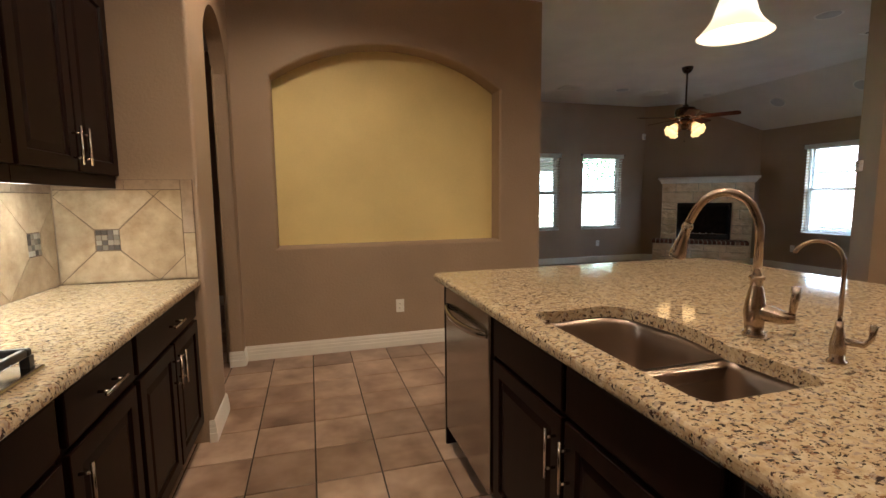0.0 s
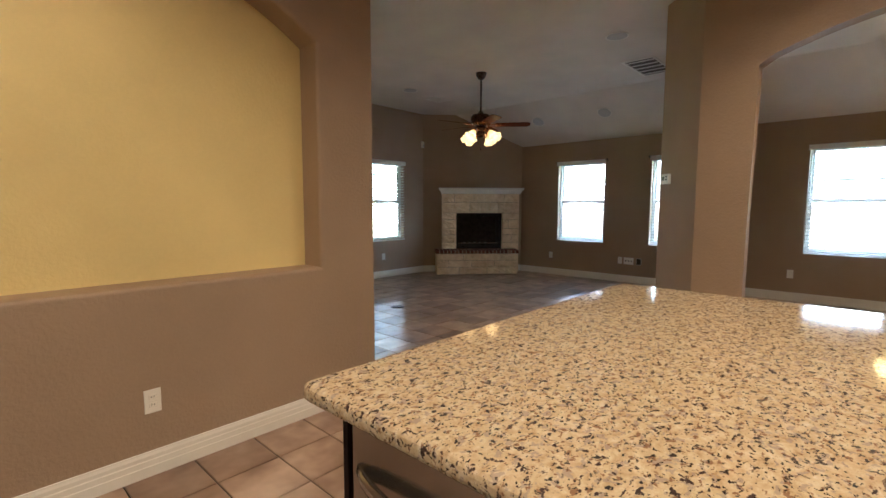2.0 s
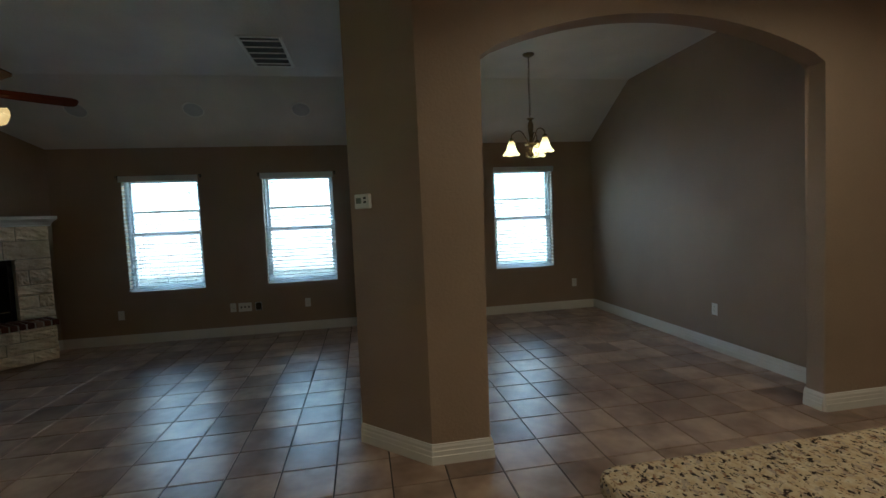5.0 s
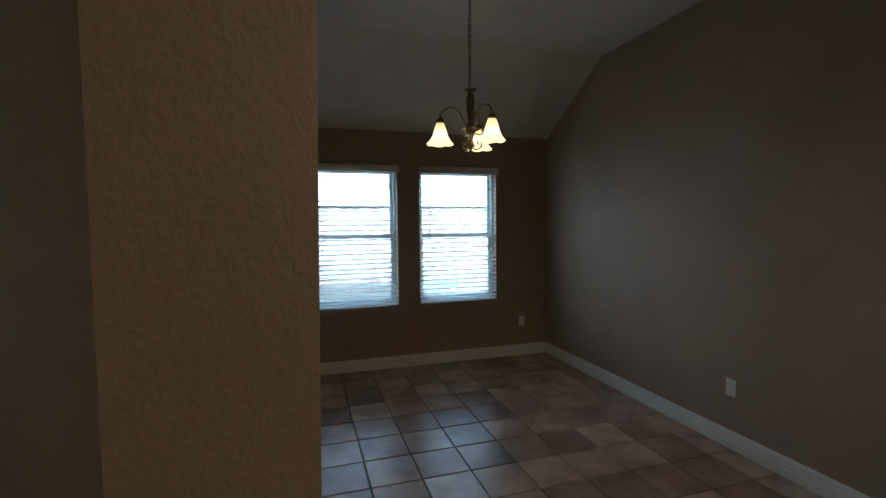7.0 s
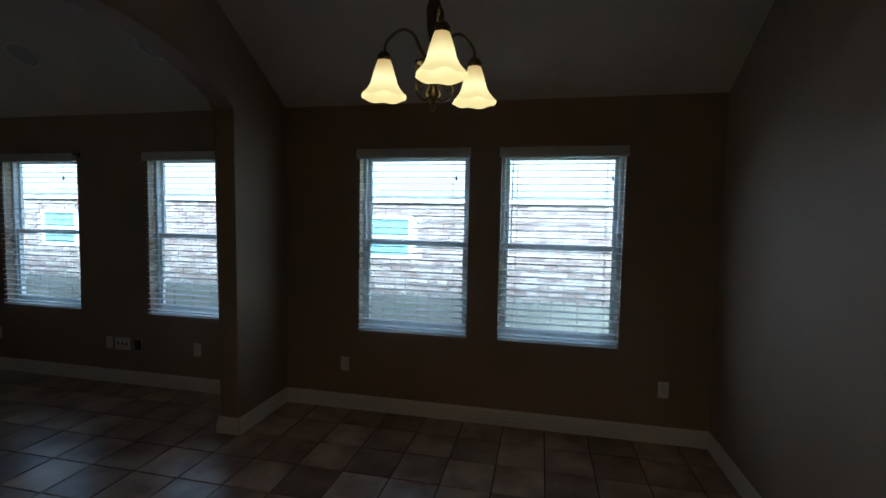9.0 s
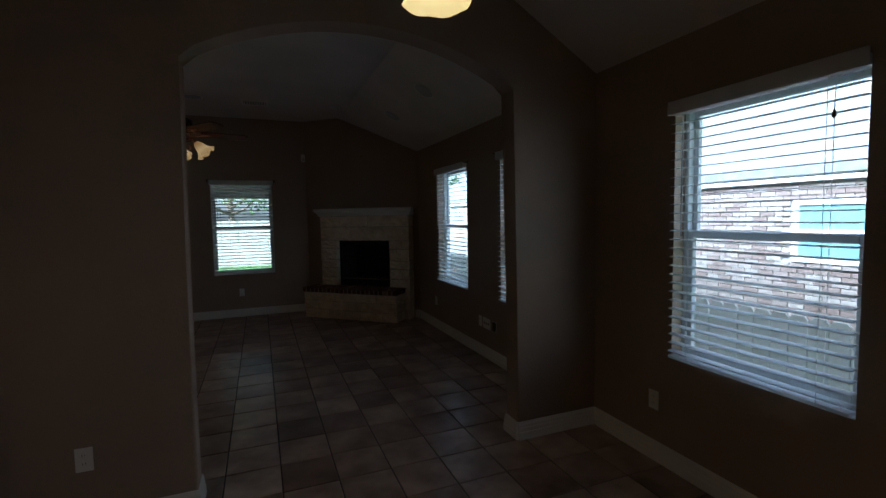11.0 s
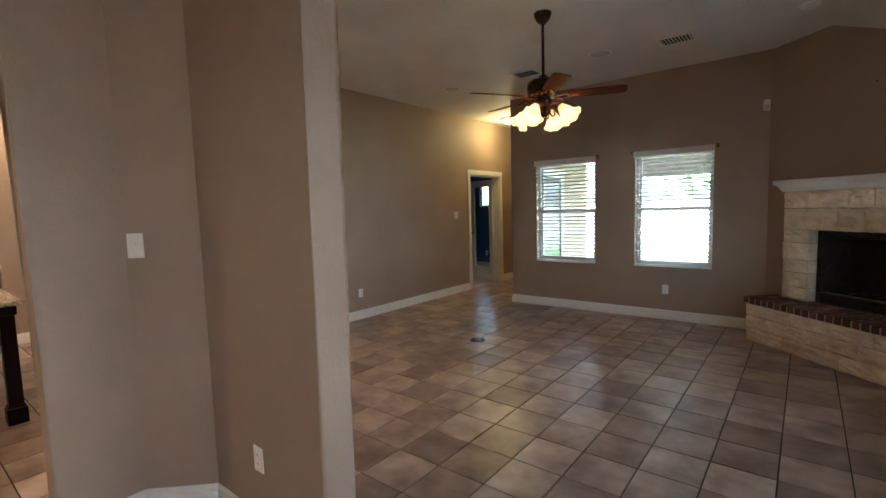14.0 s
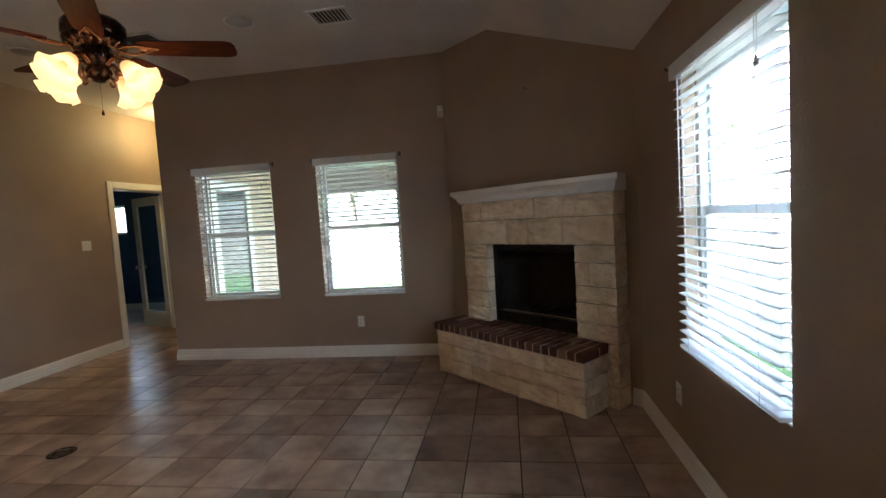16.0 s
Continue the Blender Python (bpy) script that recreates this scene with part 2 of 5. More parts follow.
M_BLADE = wood("fan_blade_cherry", (0.060, 0.014, 0.006), (0.17, 0.045, 0.015), 0.42, "X", 9)
M_BLADE.node_tree.nodes["Principled BSDF"].inputs["Specular IOR Level"].default_value = 0.03
M_BRASS = plain("antique_brass", (0.20, 0.15, 0.085), 0.3, 0.9, vary=0.25, scale=30)
M_SHADE = lit_shade("lit_shade_glass", (1.0, 0.60, 0.22), 0.085, (0.07, 0.045, 0.02))
M_SHADE_C = lit_shade("lit_chandelier_glass", (1.0, 0.72, 0.27), 0.26, (0.20, 0.15, 0.08))
M_SHADE_P = lit_shade("lit_pendant_glass", (1.0, 0.80, 0.52), 0.055, (0.30, 0.25, 0.16))
M_BULB = glow("lit_downlight_lens", (1.0, 0.86, 0.62), 1.6)
M_STRIP = glow("lit_counter_strip", (1.0, 0.90, 0.68), 1.4)
M_SLAT = slat_mat("white_blind_slat")
M_VINYL = plain("white_vinyl", (0.72, 0.73, 0.72), 0.35, vary=0.02)
M_GLASS = glass("window_glass")
M_LIME = stone("cream_limestone", (0.69, 0.54, 0.365), (0.90, 0.77, 0.575), 8, 0.8)
M_MORTAR = plain("pale_mortar", (0.42, 0.345, 0.255), 0.95, vary=0.12, scale=30, bump=0.4)
M_HBRICK = brick("hearth_brick", False, [(0.0, (0.10, 0.036, 0.024)), (0.4, (0.21, 0.082, 0.05)), (0.8, (0.13, 0.055, 0.038)), (1.0, (0.36, 0.22, 0.15))])
M_FIREBOX = plain("sooty_firebox", (0.030, 0.022, 0.018), 0.85, vary=0.4, scale=14, bump=0.3)
M_FBFRAME = plain("black_firebox_frame", (0.010, 0.009, 0.009), 0.3, vary=0.2)
M_SPGROUT = plain("backsplash_grout", (0.16, 0.115, 0.08), 0.95, vary=0.15, scale=30)
M_SPLASH = stone("travertine_tile", (0.32, 0.235, 0.145), (0.53, 0.435, 0.30), 9, 0.12)
M_SPLASHB = stone("travertine_border", (0.27, 0.20, 0.145), (0.42, 0.33, 0.25), 12, 0.12)
M_MOSAIC = brick("glass_mosaic", False, [(0.0, (0.06, 0.055, 0.05)), (0.35, (0.16, 0.15, 0.13)), (0.6, (0.30, 0.27, 0.21)), (1.0, (0.48, 0.45, 0.38))])
M_SPEAKER = plain("speaker_grille", (0.52, 0.52, 0.52), 0.6, vary=0.05)
M_XBRICK = brick("neighbour_brick", True, [(0.0, (0.17, 0.125, 0.112)), (0.35, (0.23, 0.185, 0.17)), (0.65, (0.29, 0.25, 0.235)), (1.0, (0.34, 0.31, 0.29))])
M_XMORTAR = plain("neighbour_mortar", (0.36, 0.355, 0.345), 0.95, vary=0.1)
M_XROOF = plain("grey_shingle", (0.19, 0.20, 0.215), 0.9, vary=0.25, scale=12, bump=0.4)
M_FENCE = wood("weathered_fence_wood", (0.42, 0.405, 0.38), (0.60, 0.58, 0.545), 0.85)
M_WFENCE = wood("pale_fence_wood", (0.26, 0.24, 0.21), (0.38, 0.36, 0.32), 0.8)
M_TEAL = plain("teal_sun_screen", (0.15, 0.25, 0.26), 0.35, vary=0.08)
M_DIMGLASS = plain("dim_door_glass", (0.045, 0.055, 0.06), 0.12, vary=0.1)
M_CONC = plain("patio_concrete", (0.30, 0.29, 0.275), 0.85, vary=0.12, bump=0.2)
M_POST = plain("patio_post_paint", (0.42, 0.42, 0.41), 0.6, vary=0.06)
M_SOFFIT = plain("patio_soffit_paint", (0.36, 0.35, 0.33), 0.7, vary=0.06)
M_LAWN = plain("lawn_ground", (0.075, 0.135, 0.035), 0.95, vary=0.35, scale=3)
M_GRASS = leaf("grass_blade", (0.07, 0.14, 0.03), (0.13, 0.22, 0.06))
M_LEAF = leaf("tree_leaf", (0.035, 0.085, 0.020), (0.11, 0.17, 0.055))
M_BARK = plain("tree_bark", (0.11, 0.085, 0.06), 0.95, vary=0.3, bump=0.6, bscale=30)


# ---- geometry helpers ----
def finish(bm, name, mat, parent=None, label="", smooth=False):
    bmesh.ops.recalc_face_normals(bm, faces=bm.faces)
    me = bpy.data.meshes.new(name)
    bm.to_mesh(me)
    bm.free()
    if smooth:
        me.polygons.foreach_set("use_smooth", [True] * len(me.polygons))
    me.materials.append(mat)
    ob = new(name, me)
    if parent is not None:
        ob.parent = parent
    if label:
        ob["label"] = label
    return ob


def part(name, bm, material, parent, label="", smooth=False):
    return finish(bm, name, material, parent, label, smooth)


def piece(name, me, parent, m):
    """A repeat that shares its mesh."""
    ob = new(name, me)
    ob.parent = parent
    ob.matrix_basis = m
    return ob


def thing(name, m, label, category, group="", kind=""):
    ob = new(name)
    ob.empty_display_size = 0.1
    ob.matrix_world = m
    return tagged(ob, label, category, group, kind)


def B():
    return bmesh.new()


def box(bm, x0, x1, y0, y1, z0, z1, bevel=0.0, seg=2):
    r = bmesh.ops.create_cube(bm, size=1.0)
    vs = r["verts"]
    bmesh.ops.scale(bm, verts=vs, vec=(abs(x1 - x0), abs(y1 - y0), abs(z1 - z0)))
    bmesh.ops.translate(bm, verts=vs, vec=((x0 + x1) / 2, (y0 + y1) / 2, (z0 + z1) / 2))
    if bevel:
        es = list({e for v in vs for e in v.link_edges})
        bmesh.ops.bevel(bm, geom=es, offset=bevel, segments=seg, affect="EDGES", profile=0.5)
    return bm


def bx(*a, **k):
    return box(B(), *a, **k)


def prism(bm, pts, a, b, axis):
    """Extrudes a 2D outline: axis "z" takes (x, y), "y" takes (x, z), "x" takes (y, z)."""
    def put(p, h):
        return {"z": (p[0], p[1], h), "y": (p[0], h, p[1]), "x": (h, p[0], p[1])}[axis]
    lo = [bm.verts.new(put(p, a)) for p in pts]
    hi = [bm.verts.new(put(p, b)) for p in pts]
    bm.faces.new(lo)
    bm.faces.new(hi[::-1])
    n = len(pts)
    sides = []
    for i in range(n):
        sides.append(bm.faces.new((lo[i], lo[(i + 1) % n], hi[(i + 1) % n], hi[i])))
    return lo, hi, sides


def lathe(bm, prof, seg=24, m=None, wave=None):
    rings = []
    for r, z in prof:
        ring = []
        for i in range(seg):
            a = 2 * math.pi * i / seg
            rr, zz = (r, z) if wave is None else wave(r, z, a)
            v = Vector((rr * math.cos(a), rr * math.sin(a), zz))
            ring.append(bm.verts.new(m @ v if m else v))
        rings.append(ring)
    for p, q in zip(rings, rings[1:]):
        for i in range(seg):
            bm.faces.new((p[i], p[(i + 1) % seg], q[(i + 1) % seg], q[i]))
    return rings


def capped(bm, prof, seg=24, m=None):
    rings = lathe(bm, prof, seg, m)
    bm.faces.new(rings[0][::-1])
    bm.faces.new(rings[-1])
    return bm


def tube(bm, pts, rad, seg=10):
    pts = [Vector(p) for p in pts]
    rads = rad if isinstance(rad, (list, tuple)) else [rad] * len(pts)
    up = Vector((0, 0, 1))
    rings, side = [], None
    for i, p in enumerate(pts):
        d = (pts[min(i + 1, len(pts) - 1)] - pts[max(i - 1, 0)]).normalized()
        if side is None:
            side = d.cross(up if abs(d.z) < 0.95 else Vector((1, 0, 0))).normalized()
        else:
            side = (side - d * side.dot(d)).normalized()
        other = d.cross(side)
        rings.append([bm.verts.new(p + rads[i] * (math.cos(2 * math.pi * j / seg) * side + math.sin(2 * math.pi * j / seg) * other)) for j in range(seg)])
    for a, b in zip(rings, rings[1:]):
        for j in range(seg):
            bm.faces.new((a[j], a[(j + 1) % seg], b[(j + 1) % seg], b[j]))
    bm.faces.new(rings[0][::-1])
    bm.faces.new(rings[-1])
    return bm


def curve_pts(ctrl, n=24):
    """A smooth line through control points (Catmull-Rom)."""
    c = [Vector(p) for p in ctrl]
    c = [2 * c[0] - c[1], *c, 2 * c[-1] - c[-2]]
    out = []
    for i in range(1, len(c) - 2):
        for j in range(n):
            t = j / n
            a, b, d, e = c[i - 1], c[i], c[i + 1], c[i + 2]
            out.append(0.5 * ((2 * b) + (d - a) * t + (2 * a - 5 * b + 4 * d - e) * t * t + (3 * b - a - 3 * d + e) * t ** 3))
    out.append(c[-2])
    return out


def arch_pts(u0, u1, spring, apex, n=18):
    """Segmental arch from (u0, spring) over the crown to (u1, spring)."""
    half, rise = (u1 - u0) / 2, apex - spring
    R = (half * half + rise * rise) / (2 * rise)
    c, a = (u0 + u1) / 2, math.asin(half / R)
    return [(c + R * math.sin(-a + 2 * a * i / n), apex - R + R * math.cos(-a + 2 * a * i / n)) for i in range(n + 1)]


def soften(bm, pick, r=0.018, seg=4):
    es = [e for e in bm.edges if pick(e)]
    if es:
        bmesh.ops.bevel(bm, geom=es, offset=r, segments=seg, affect="EDGES", profile=0.5)
    return bm


def structure(ob, label, category="wall"):
    return tagged(ob, label, category, kind="structure")


# ---- the rooms' measures ----
XW, YB, XL, YN = 8.487, 8.27, 2.625, 4.35     # window wall, back wall, living side wall, niche wall
XK, XD = 4.685, 4.825                            # kitchen arch wall, its two faces
YD0, YD1 = 3.117, 3.275                         # wall between dining room and living room
YS, CEIL = -0.165, 3.055                        # dining end wall, ceiling
WZ0, WZ1 = 0.66, 2.10                         # windows, bottom and top
SIDE_WIN = [(0.467, 1.34), (1.58, 2.463), (3.577, 4.475), (5.25, 6.14)]
BACK_WIN = [(4.25, 5.125), (5.635, 6.51)]
PX, PY = -0.012, 3.055                         # pier beside the long counter
WEST = -0.650                                  # wall behind the long counter
KA0, KA1 = 0.20, 2.53                          # kitchen to dining arch
LA0, LA1 = 5.955, 7.855                         # dining to living arch


# ---- walls, ceiling, trim ----
def wall_with_windows(name, axis, a0, a1, face, back, wins, top, label):
    bm = B()
    cuts = [a0]
    for lo, hi in wins:
        cuts += [lo, hi]
    cuts.append(a1)
    for i in range(len(cuts) - 1):
        solid = i % 2 == 0
        spans = [(0.0, top)] if solid else [(0.0, WZ0), (WZ1, top)]
        for z0, z1 in spans:
            if axis == "y":
                box(bm, face, back, cuts[i], cuts[i + 1], z0, z1)
            else:
                box(bm, cuts[i], cuts[i + 1], face, back, z0, z1)
    bmesh.ops.remove_doubles(bm, verts=bm.verts, dist=0.0005)
    return structure(finish(bm, name, M_WALL), label)


wall_with_windows("wall_window_side", "y", YS - 0.16, YB + 0.16, XW, XW + 0.16, SIDE_WIN, 3.1, "tan textured wall with four windows")
wall_with_windows("wall_back", "x", 3.835, XW, YB, YB + 0.16, BACK_WIN, CEIL, "tan textured wall with two windows")


def arch_wall(name, axis, u0, u1, a, b, o0, o1, spring, apex, label, top=CEIL):
    """A wall with one arched opening down to the floor, its corners rounded."""
    out = [(u0, 0), (u0, top), (u1, top), (u1, 0), (o1, 0)]
    out += list(reversed(arch_pts(o0, o1, spring, apex, 20)))
    out += [(o0, 0)]
    bm = B()
    lo, hi, sides = prism(bm, out, a, b, axis)
    i = 0 if axis == "y" else 1

    def pick(e):
        p, q = e.verts[0].co, e.verts[1].co
        n = 1 if axis == "y" else 0
        if abs(p[n] - q[n]) > 1e-5:
            return False
        return all(o0 - 1e-4 <= w[i] <= o1 + 1e-4 for w in (p, q)) and not (p.z > top - 0.01 and q.z > top - 0.01) and not (p.z < 0.001 and q.z < 0.001)
    soften(bm, pick, 0.02, 4)
    return structure(finish(bm, name, M_WALL), label)


arch_wall("wall_kitchen_arch", "x", -2.2, 2.88, XK, XD, KA0, KA1, 2.325, 2.58, "tan textured wall with a wide arched opening")
arch_wall("wall_dining_arch", "y", 5.085, XW, YD0, YD1, LA0, LA1, 2.31, 2.575, "tan textured wall with an arched opening to the living room")
arch_wall("wall_passage_arch", "x", 3.25, YN, PX - 0.105, PX, 3.42, 4.24, 2.23, 2.535, "tan textured wall with a narrow arched doorway")
bm = B()
prism(bm, [(XK, 2.88), (5.085, YD1), (5.085, YD0), (5.075, YD0), (XD, 2.875)], 0, CEIL, "z")
structure(finish(bm, "wall_column_chamfer", M_WALL), "tan angled wall between two arches")

# niche wall: a recess with an arched head and a yellow back
NX0, NX1, NZ0, NSP, NAP = 0.275, 2.215, 0.918, 2.265, 2.573
bm = B()
ring = [(NX0, NZ0), (NX1, NZ0)] + list(reversed(arch_pts(NX0, NX1, NSP, NAP, 24)))
outer = [(PX - 0.14, 0), (XL, 0), (XL, CEIL), (PX - 0.14, CEIL)]


def wall_hole(bm, outer, hole, y0, y1):
    fv = [bm.verts.new((x, y0, z)) for x, z in outer]
    hv = [bm.verts.new((x, y0, z)) for x, z in hole]
    es = [bm.edges.new((p[i], p[(i + 1) % len(p)])) for p in (fv, hv) for i in range(len(p))]
    bmesh.ops.triangle_fill(bm, use_beauty=True, use_dissolve=False, edges=es)
    hb = [bm.verts.new((x, y1, z)) for x, z in hole]
    for i in range(len(hole)):
        j = (i + 1) % len(hole)
        bm.faces.new((hv[i], hv[j], hb[j], hb[i]))
    ob_ = [bm.verts.new((x, y1, z)) for x, z in outer]
    for i in range(len(outer)):
        j = (i + 1) % len(outer)
        bm.faces.new((fv[i], fv[j], ob_[j], ob_[i]))
    rim = [e for e in bm.edges if e.verts[0] in hv and e.verts[1] in hv and len(e.link_faces) == 2 and any(f.normal.y == 0 or len(f.verts) == 4 for f in e.link_faces)]
    bmesh.ops.bevel(bm, geom=rim, offset=0.022, segments=4, affect="EDGES", profile=0.5)


wall_hole(bm, outer, ring, YN, 4.54)
structure(finish(bm, "wall_niche", M_WALL), "tan textured wall with an arched recess")
structure(finish(bx(PX - 0.14, XL - 0.002, 4.54, 4.68, 0, CEIL), "niche_back", M_YELLOW), "yellow painted back of an arched recess")

# living side wall with a doorway, hall, navy room
DY0, DY1, DZ = 8.90, 9.90, 2.06
bm = B()
box(bm, XL - 0.14, XL, 4.68, DY0, 0, CEIL)
box(bm, XL - 0.14, XL, DY1, 10.9, 0, CEIL)
box(bm, XL - 0.14, XL, DY0, DY1, DZ, CEIL)
structure(finish(bm, "wall_living_side", M_WALL), "long tan textured wall with a doorway at its end")
structure(finish(bx(XL, XL + 0.001 + 1.3, 10.76, 10.9, 0, CEIL), "wall_hall_end", M_WALL), "tan end wall of a short hall")
structure(finish(bx(3.835, 4.04, YB + 0.16, 10.76, 0, CEIL), "wall_hall_side", M_WALL), "tan side wall of a short hall")
# chimney breast wall across the corner
FA, FB = Vector((7.03, YB, 0)), Vector((XW, 6.945, 0))
FD = (FB - FA).normalized()
FN = Vector((-abs(FD.y), -abs(FD.x), 0))
FROT = math.atan2(FD.y, FD.x)
FIRE = Matrix.Translation(FA) @ Matrix.Rotation(FROT, 4, "Z")   # x along the wall, -y into the room
FLEN = (FB - FA).length
S0, S1, O0, O1 = 0.36, 1.88, 0.64, 1.55
FZ = 1.16           # top of the fire opening
bm = B()
prism(bm, [(0, 0), (0, 3.1), (FLEN, 3.1), (FLEN, 0), (O1, 0), (O1, FZ), (O0, FZ), (O0, 0)], 0, 0.12, "y")
wf = finish(bm, "wall_chimney", M_WALL)
wf.matrix_world = FIRE
structure(wf, "tan angled wall above the corner fireplace")

# closing walls
structure(finish(bx(XD, XW, YS - 0.16, YS, 0, 3.1), "wall_dining_end", M_WALL), "tan textured dining room wall")
structure(finish(bx(WEST - 0.14, WEST, -2.2, PY, 0, CEIL), "wall_kitchen_west", M_WALL), "tan kitchen wall behind the long counter")
structure(finish(bx(WEST - 0.14, XD, -2.34, -2.2, 0, CEIL), "wall_kitchen_end", M_WALL), "tan kitchen end wall")
bm = bx(WEST - 0.14, PX, PY, 3.25, 0, CEIL)
soften(bm, lambda e: abs(e.verts[0].co.z - e.verts[1].co.z) > 1 and e.verts[0].co.x > PX - 0.01 and e.verts[0].co.y < 3.1, 0.02, 4)
structure(finish(bm, "wall_pier", M_WALL), "tan textured pier at the end of the long counter")
FARX, FARY = -2.6, 6.6
structure(finish(bx(FARX - 0.14, FARX, 1.2, FARY, 0, CEIL), "wall_far_room_west", M_WALL), "tan wall of an unlit room")
structure(finish(bx(FARX, XL - 0.14, FARY, FARY + 0.14, 0, CEIL), "wall_far_room_north", M_WALL), "tan wall of an unlit room")
structure(finish(bx(FARX, WEST - 0.14, 1.06, 1.2, 0, CEIL), "wall_far_room_south", M_WALL), "tan wall of an unlit room")
# navy room with high windows
BX0, BY1 = -0.9, 11.6
structure(finish(bx(BX0, XL - 0.141, 7.2, 7.34, 0, 2.6), "wall_navy_south", M_BLUE), "navy blue painted wall")
NW = [(-0.35, 0.30), (1.02, 1.75)]
bm = B()
cut = [BX0, *[v for w in NW for v in w], XL - 0.141]
for i in range(len(cut) - 1):
    for z0, z1 in ([(0, 2.6)] if i % 2 == 0 else [(0, 1.48), (2.04, 2.6)]):
        box(bm, cut[i], cut[i + 1], BY1, BY1 + 0.14, z0, z1)
structure(finish(bm, "wall_navy_north", M_BLUE), "navy blue painted wall with high windows")
structure(finish(bx(BX0 - 0.14, BX0, 7.2, BY1 + 0.14, 0, 2.6), "wall_navy_west", M_BLUE), "navy blue painted wall")
structure(finish(bx(BX0 - 0.14, XL - 0.141, 7.2, BY1 + 0.14, 2.6, 2.7), "ceiling_navy_room", M_CEIL), "pale ceiling of the navy room", "ceiling")
bm = B()
box(bm, XL - 0.143, XL - 0.140, 7.34, DY0 - 0.02, 0, 2.6)
box(bm, XL - 0.143, XL - 0.140, DY1 + 0.02, BY1, 0, 2.6)
structure(finish(bm, "wall_navy_east", M_BLUE), "navy blue painted wall")

# ceiling: flat, then sloping down to the window wall
CREASE, EAVE = 7.50, 2.46
bm = B()
prism(bm, [(FARX - 0.2, CEIL), (CREASE, CEIL), (XW + 0.1, EAVE - 0.06), (XW + 0.1, 3.2), (FARX - 0.2, 3.2)], -2.4, BY1, "y")
structure(finish(bm, "ceiling", M_CEIL), "pale tan textured ceiling, sloped along the windows", "ceiling")


# ---- baseboards ----
BASE_PROFILE = [(0, 0), (0.016, 0), (0.016, 0.050), (0.0125, 0.053), (0.0125, 0.078), (0.0095, 0.083), (0.0095, 0.100), (0.005, 0.112), (0.004, 0.119), (0, 0.121)]


def baseboard(name, path, label="white stepped baseboard"):
    """A moulding that follows a floor line, standing to the left of its direction."""
    bm = B()
    pts = [Vector(p) for p in path]
    rows = []
    for i, p in enumerate(pts):
        d0 = (p - pts[i - 1]).normalized() if i else None
        d1 = (pts[i + 1] - p).normalized() if i < len(pts) - 1 else None
        n0 = Vector((-d0.y, d0.x)) if d0 else None
        n1 = Vector((-d1.y, d1.x)) if d1 else None
        if n0 is None or n1 is None:
            n = n0 or n1
        else:
            s = (n0 + n1).normalized()
            n = s / max(0.3, s.dot(n0))
        rows.append([bm.verts.new((p.x + n.x * o, p.y + n.y * o, z)) for o, z in BASE_PROFILE])
    k = len(BASE_PROFILE)
    for a, b in zip(rows, rows[1:]):
        for j in range(k):
            bm.faces.new((a[j], a[(j + 1) % k], b[(j + 1) % k], b[j]))
    bm.faces.new(rows[0])
    bm.faces.new(rows[-1][::-1])
    return structure(finish(bm, name, M_TRIM), label, "baseboard")


baseboard("baseboard_niche", [(XL, 8.81), (XL, YN), (PX, YN), (PX, 4.24), (PX - 0.105, 4.24)])
baseboard("baseboard_pier", [(PX - 0.105, 3.42), (PX, 3.42), (PX, PY), (-0.035, PY)])
baseboard("baseboard_column", [(XD, KA1), (XK, KA1), (XK, 2.88), (5.085, YD1), (LA0, YD1), (LA0, YD0), (5.075, YD0), (XD, 2.875), (XD, KA1)])
baseboard("baseboard_living", [(LA1, YD0), (LA1, YD1), (XW, YD1), (XW, 6.945), tuple((FIRE @ Vector((S1 + 0.01, 0, 0))).xy)])
baseboard("baseboard_back", [tuple((FIRE @ Vector((S0 - 0.01, 0, 0))).xy), tuple(FA.xy), (3.835, YB), (3.835, 10.76), (XL, 10.76), (XL, 10.0)])
baseboard("baseboard_dining", [(XD, KA0), (XD, YS), (XW, YS), (XW, YD0), (LA1, YD0)])
baseboard("baseboard_kitchen", [(XD, KA0), (XK, KA0)][::-1])
baseboard("baseboard_kitchen_side", [(XK, -2.2), (XK, KA0)])
baseboard("baseboard_far_room", [(XL - 0.14, FARY), (FARX, FARY), (FARX, 1.2)])
baseboard("baseboard_navy", [(XL - 0.15, BY1), (BX0, BY1), (BX0, 7.34)])


# ---- windows and blinds ----
SW, SH = 0.88, WZ1 - WZ0


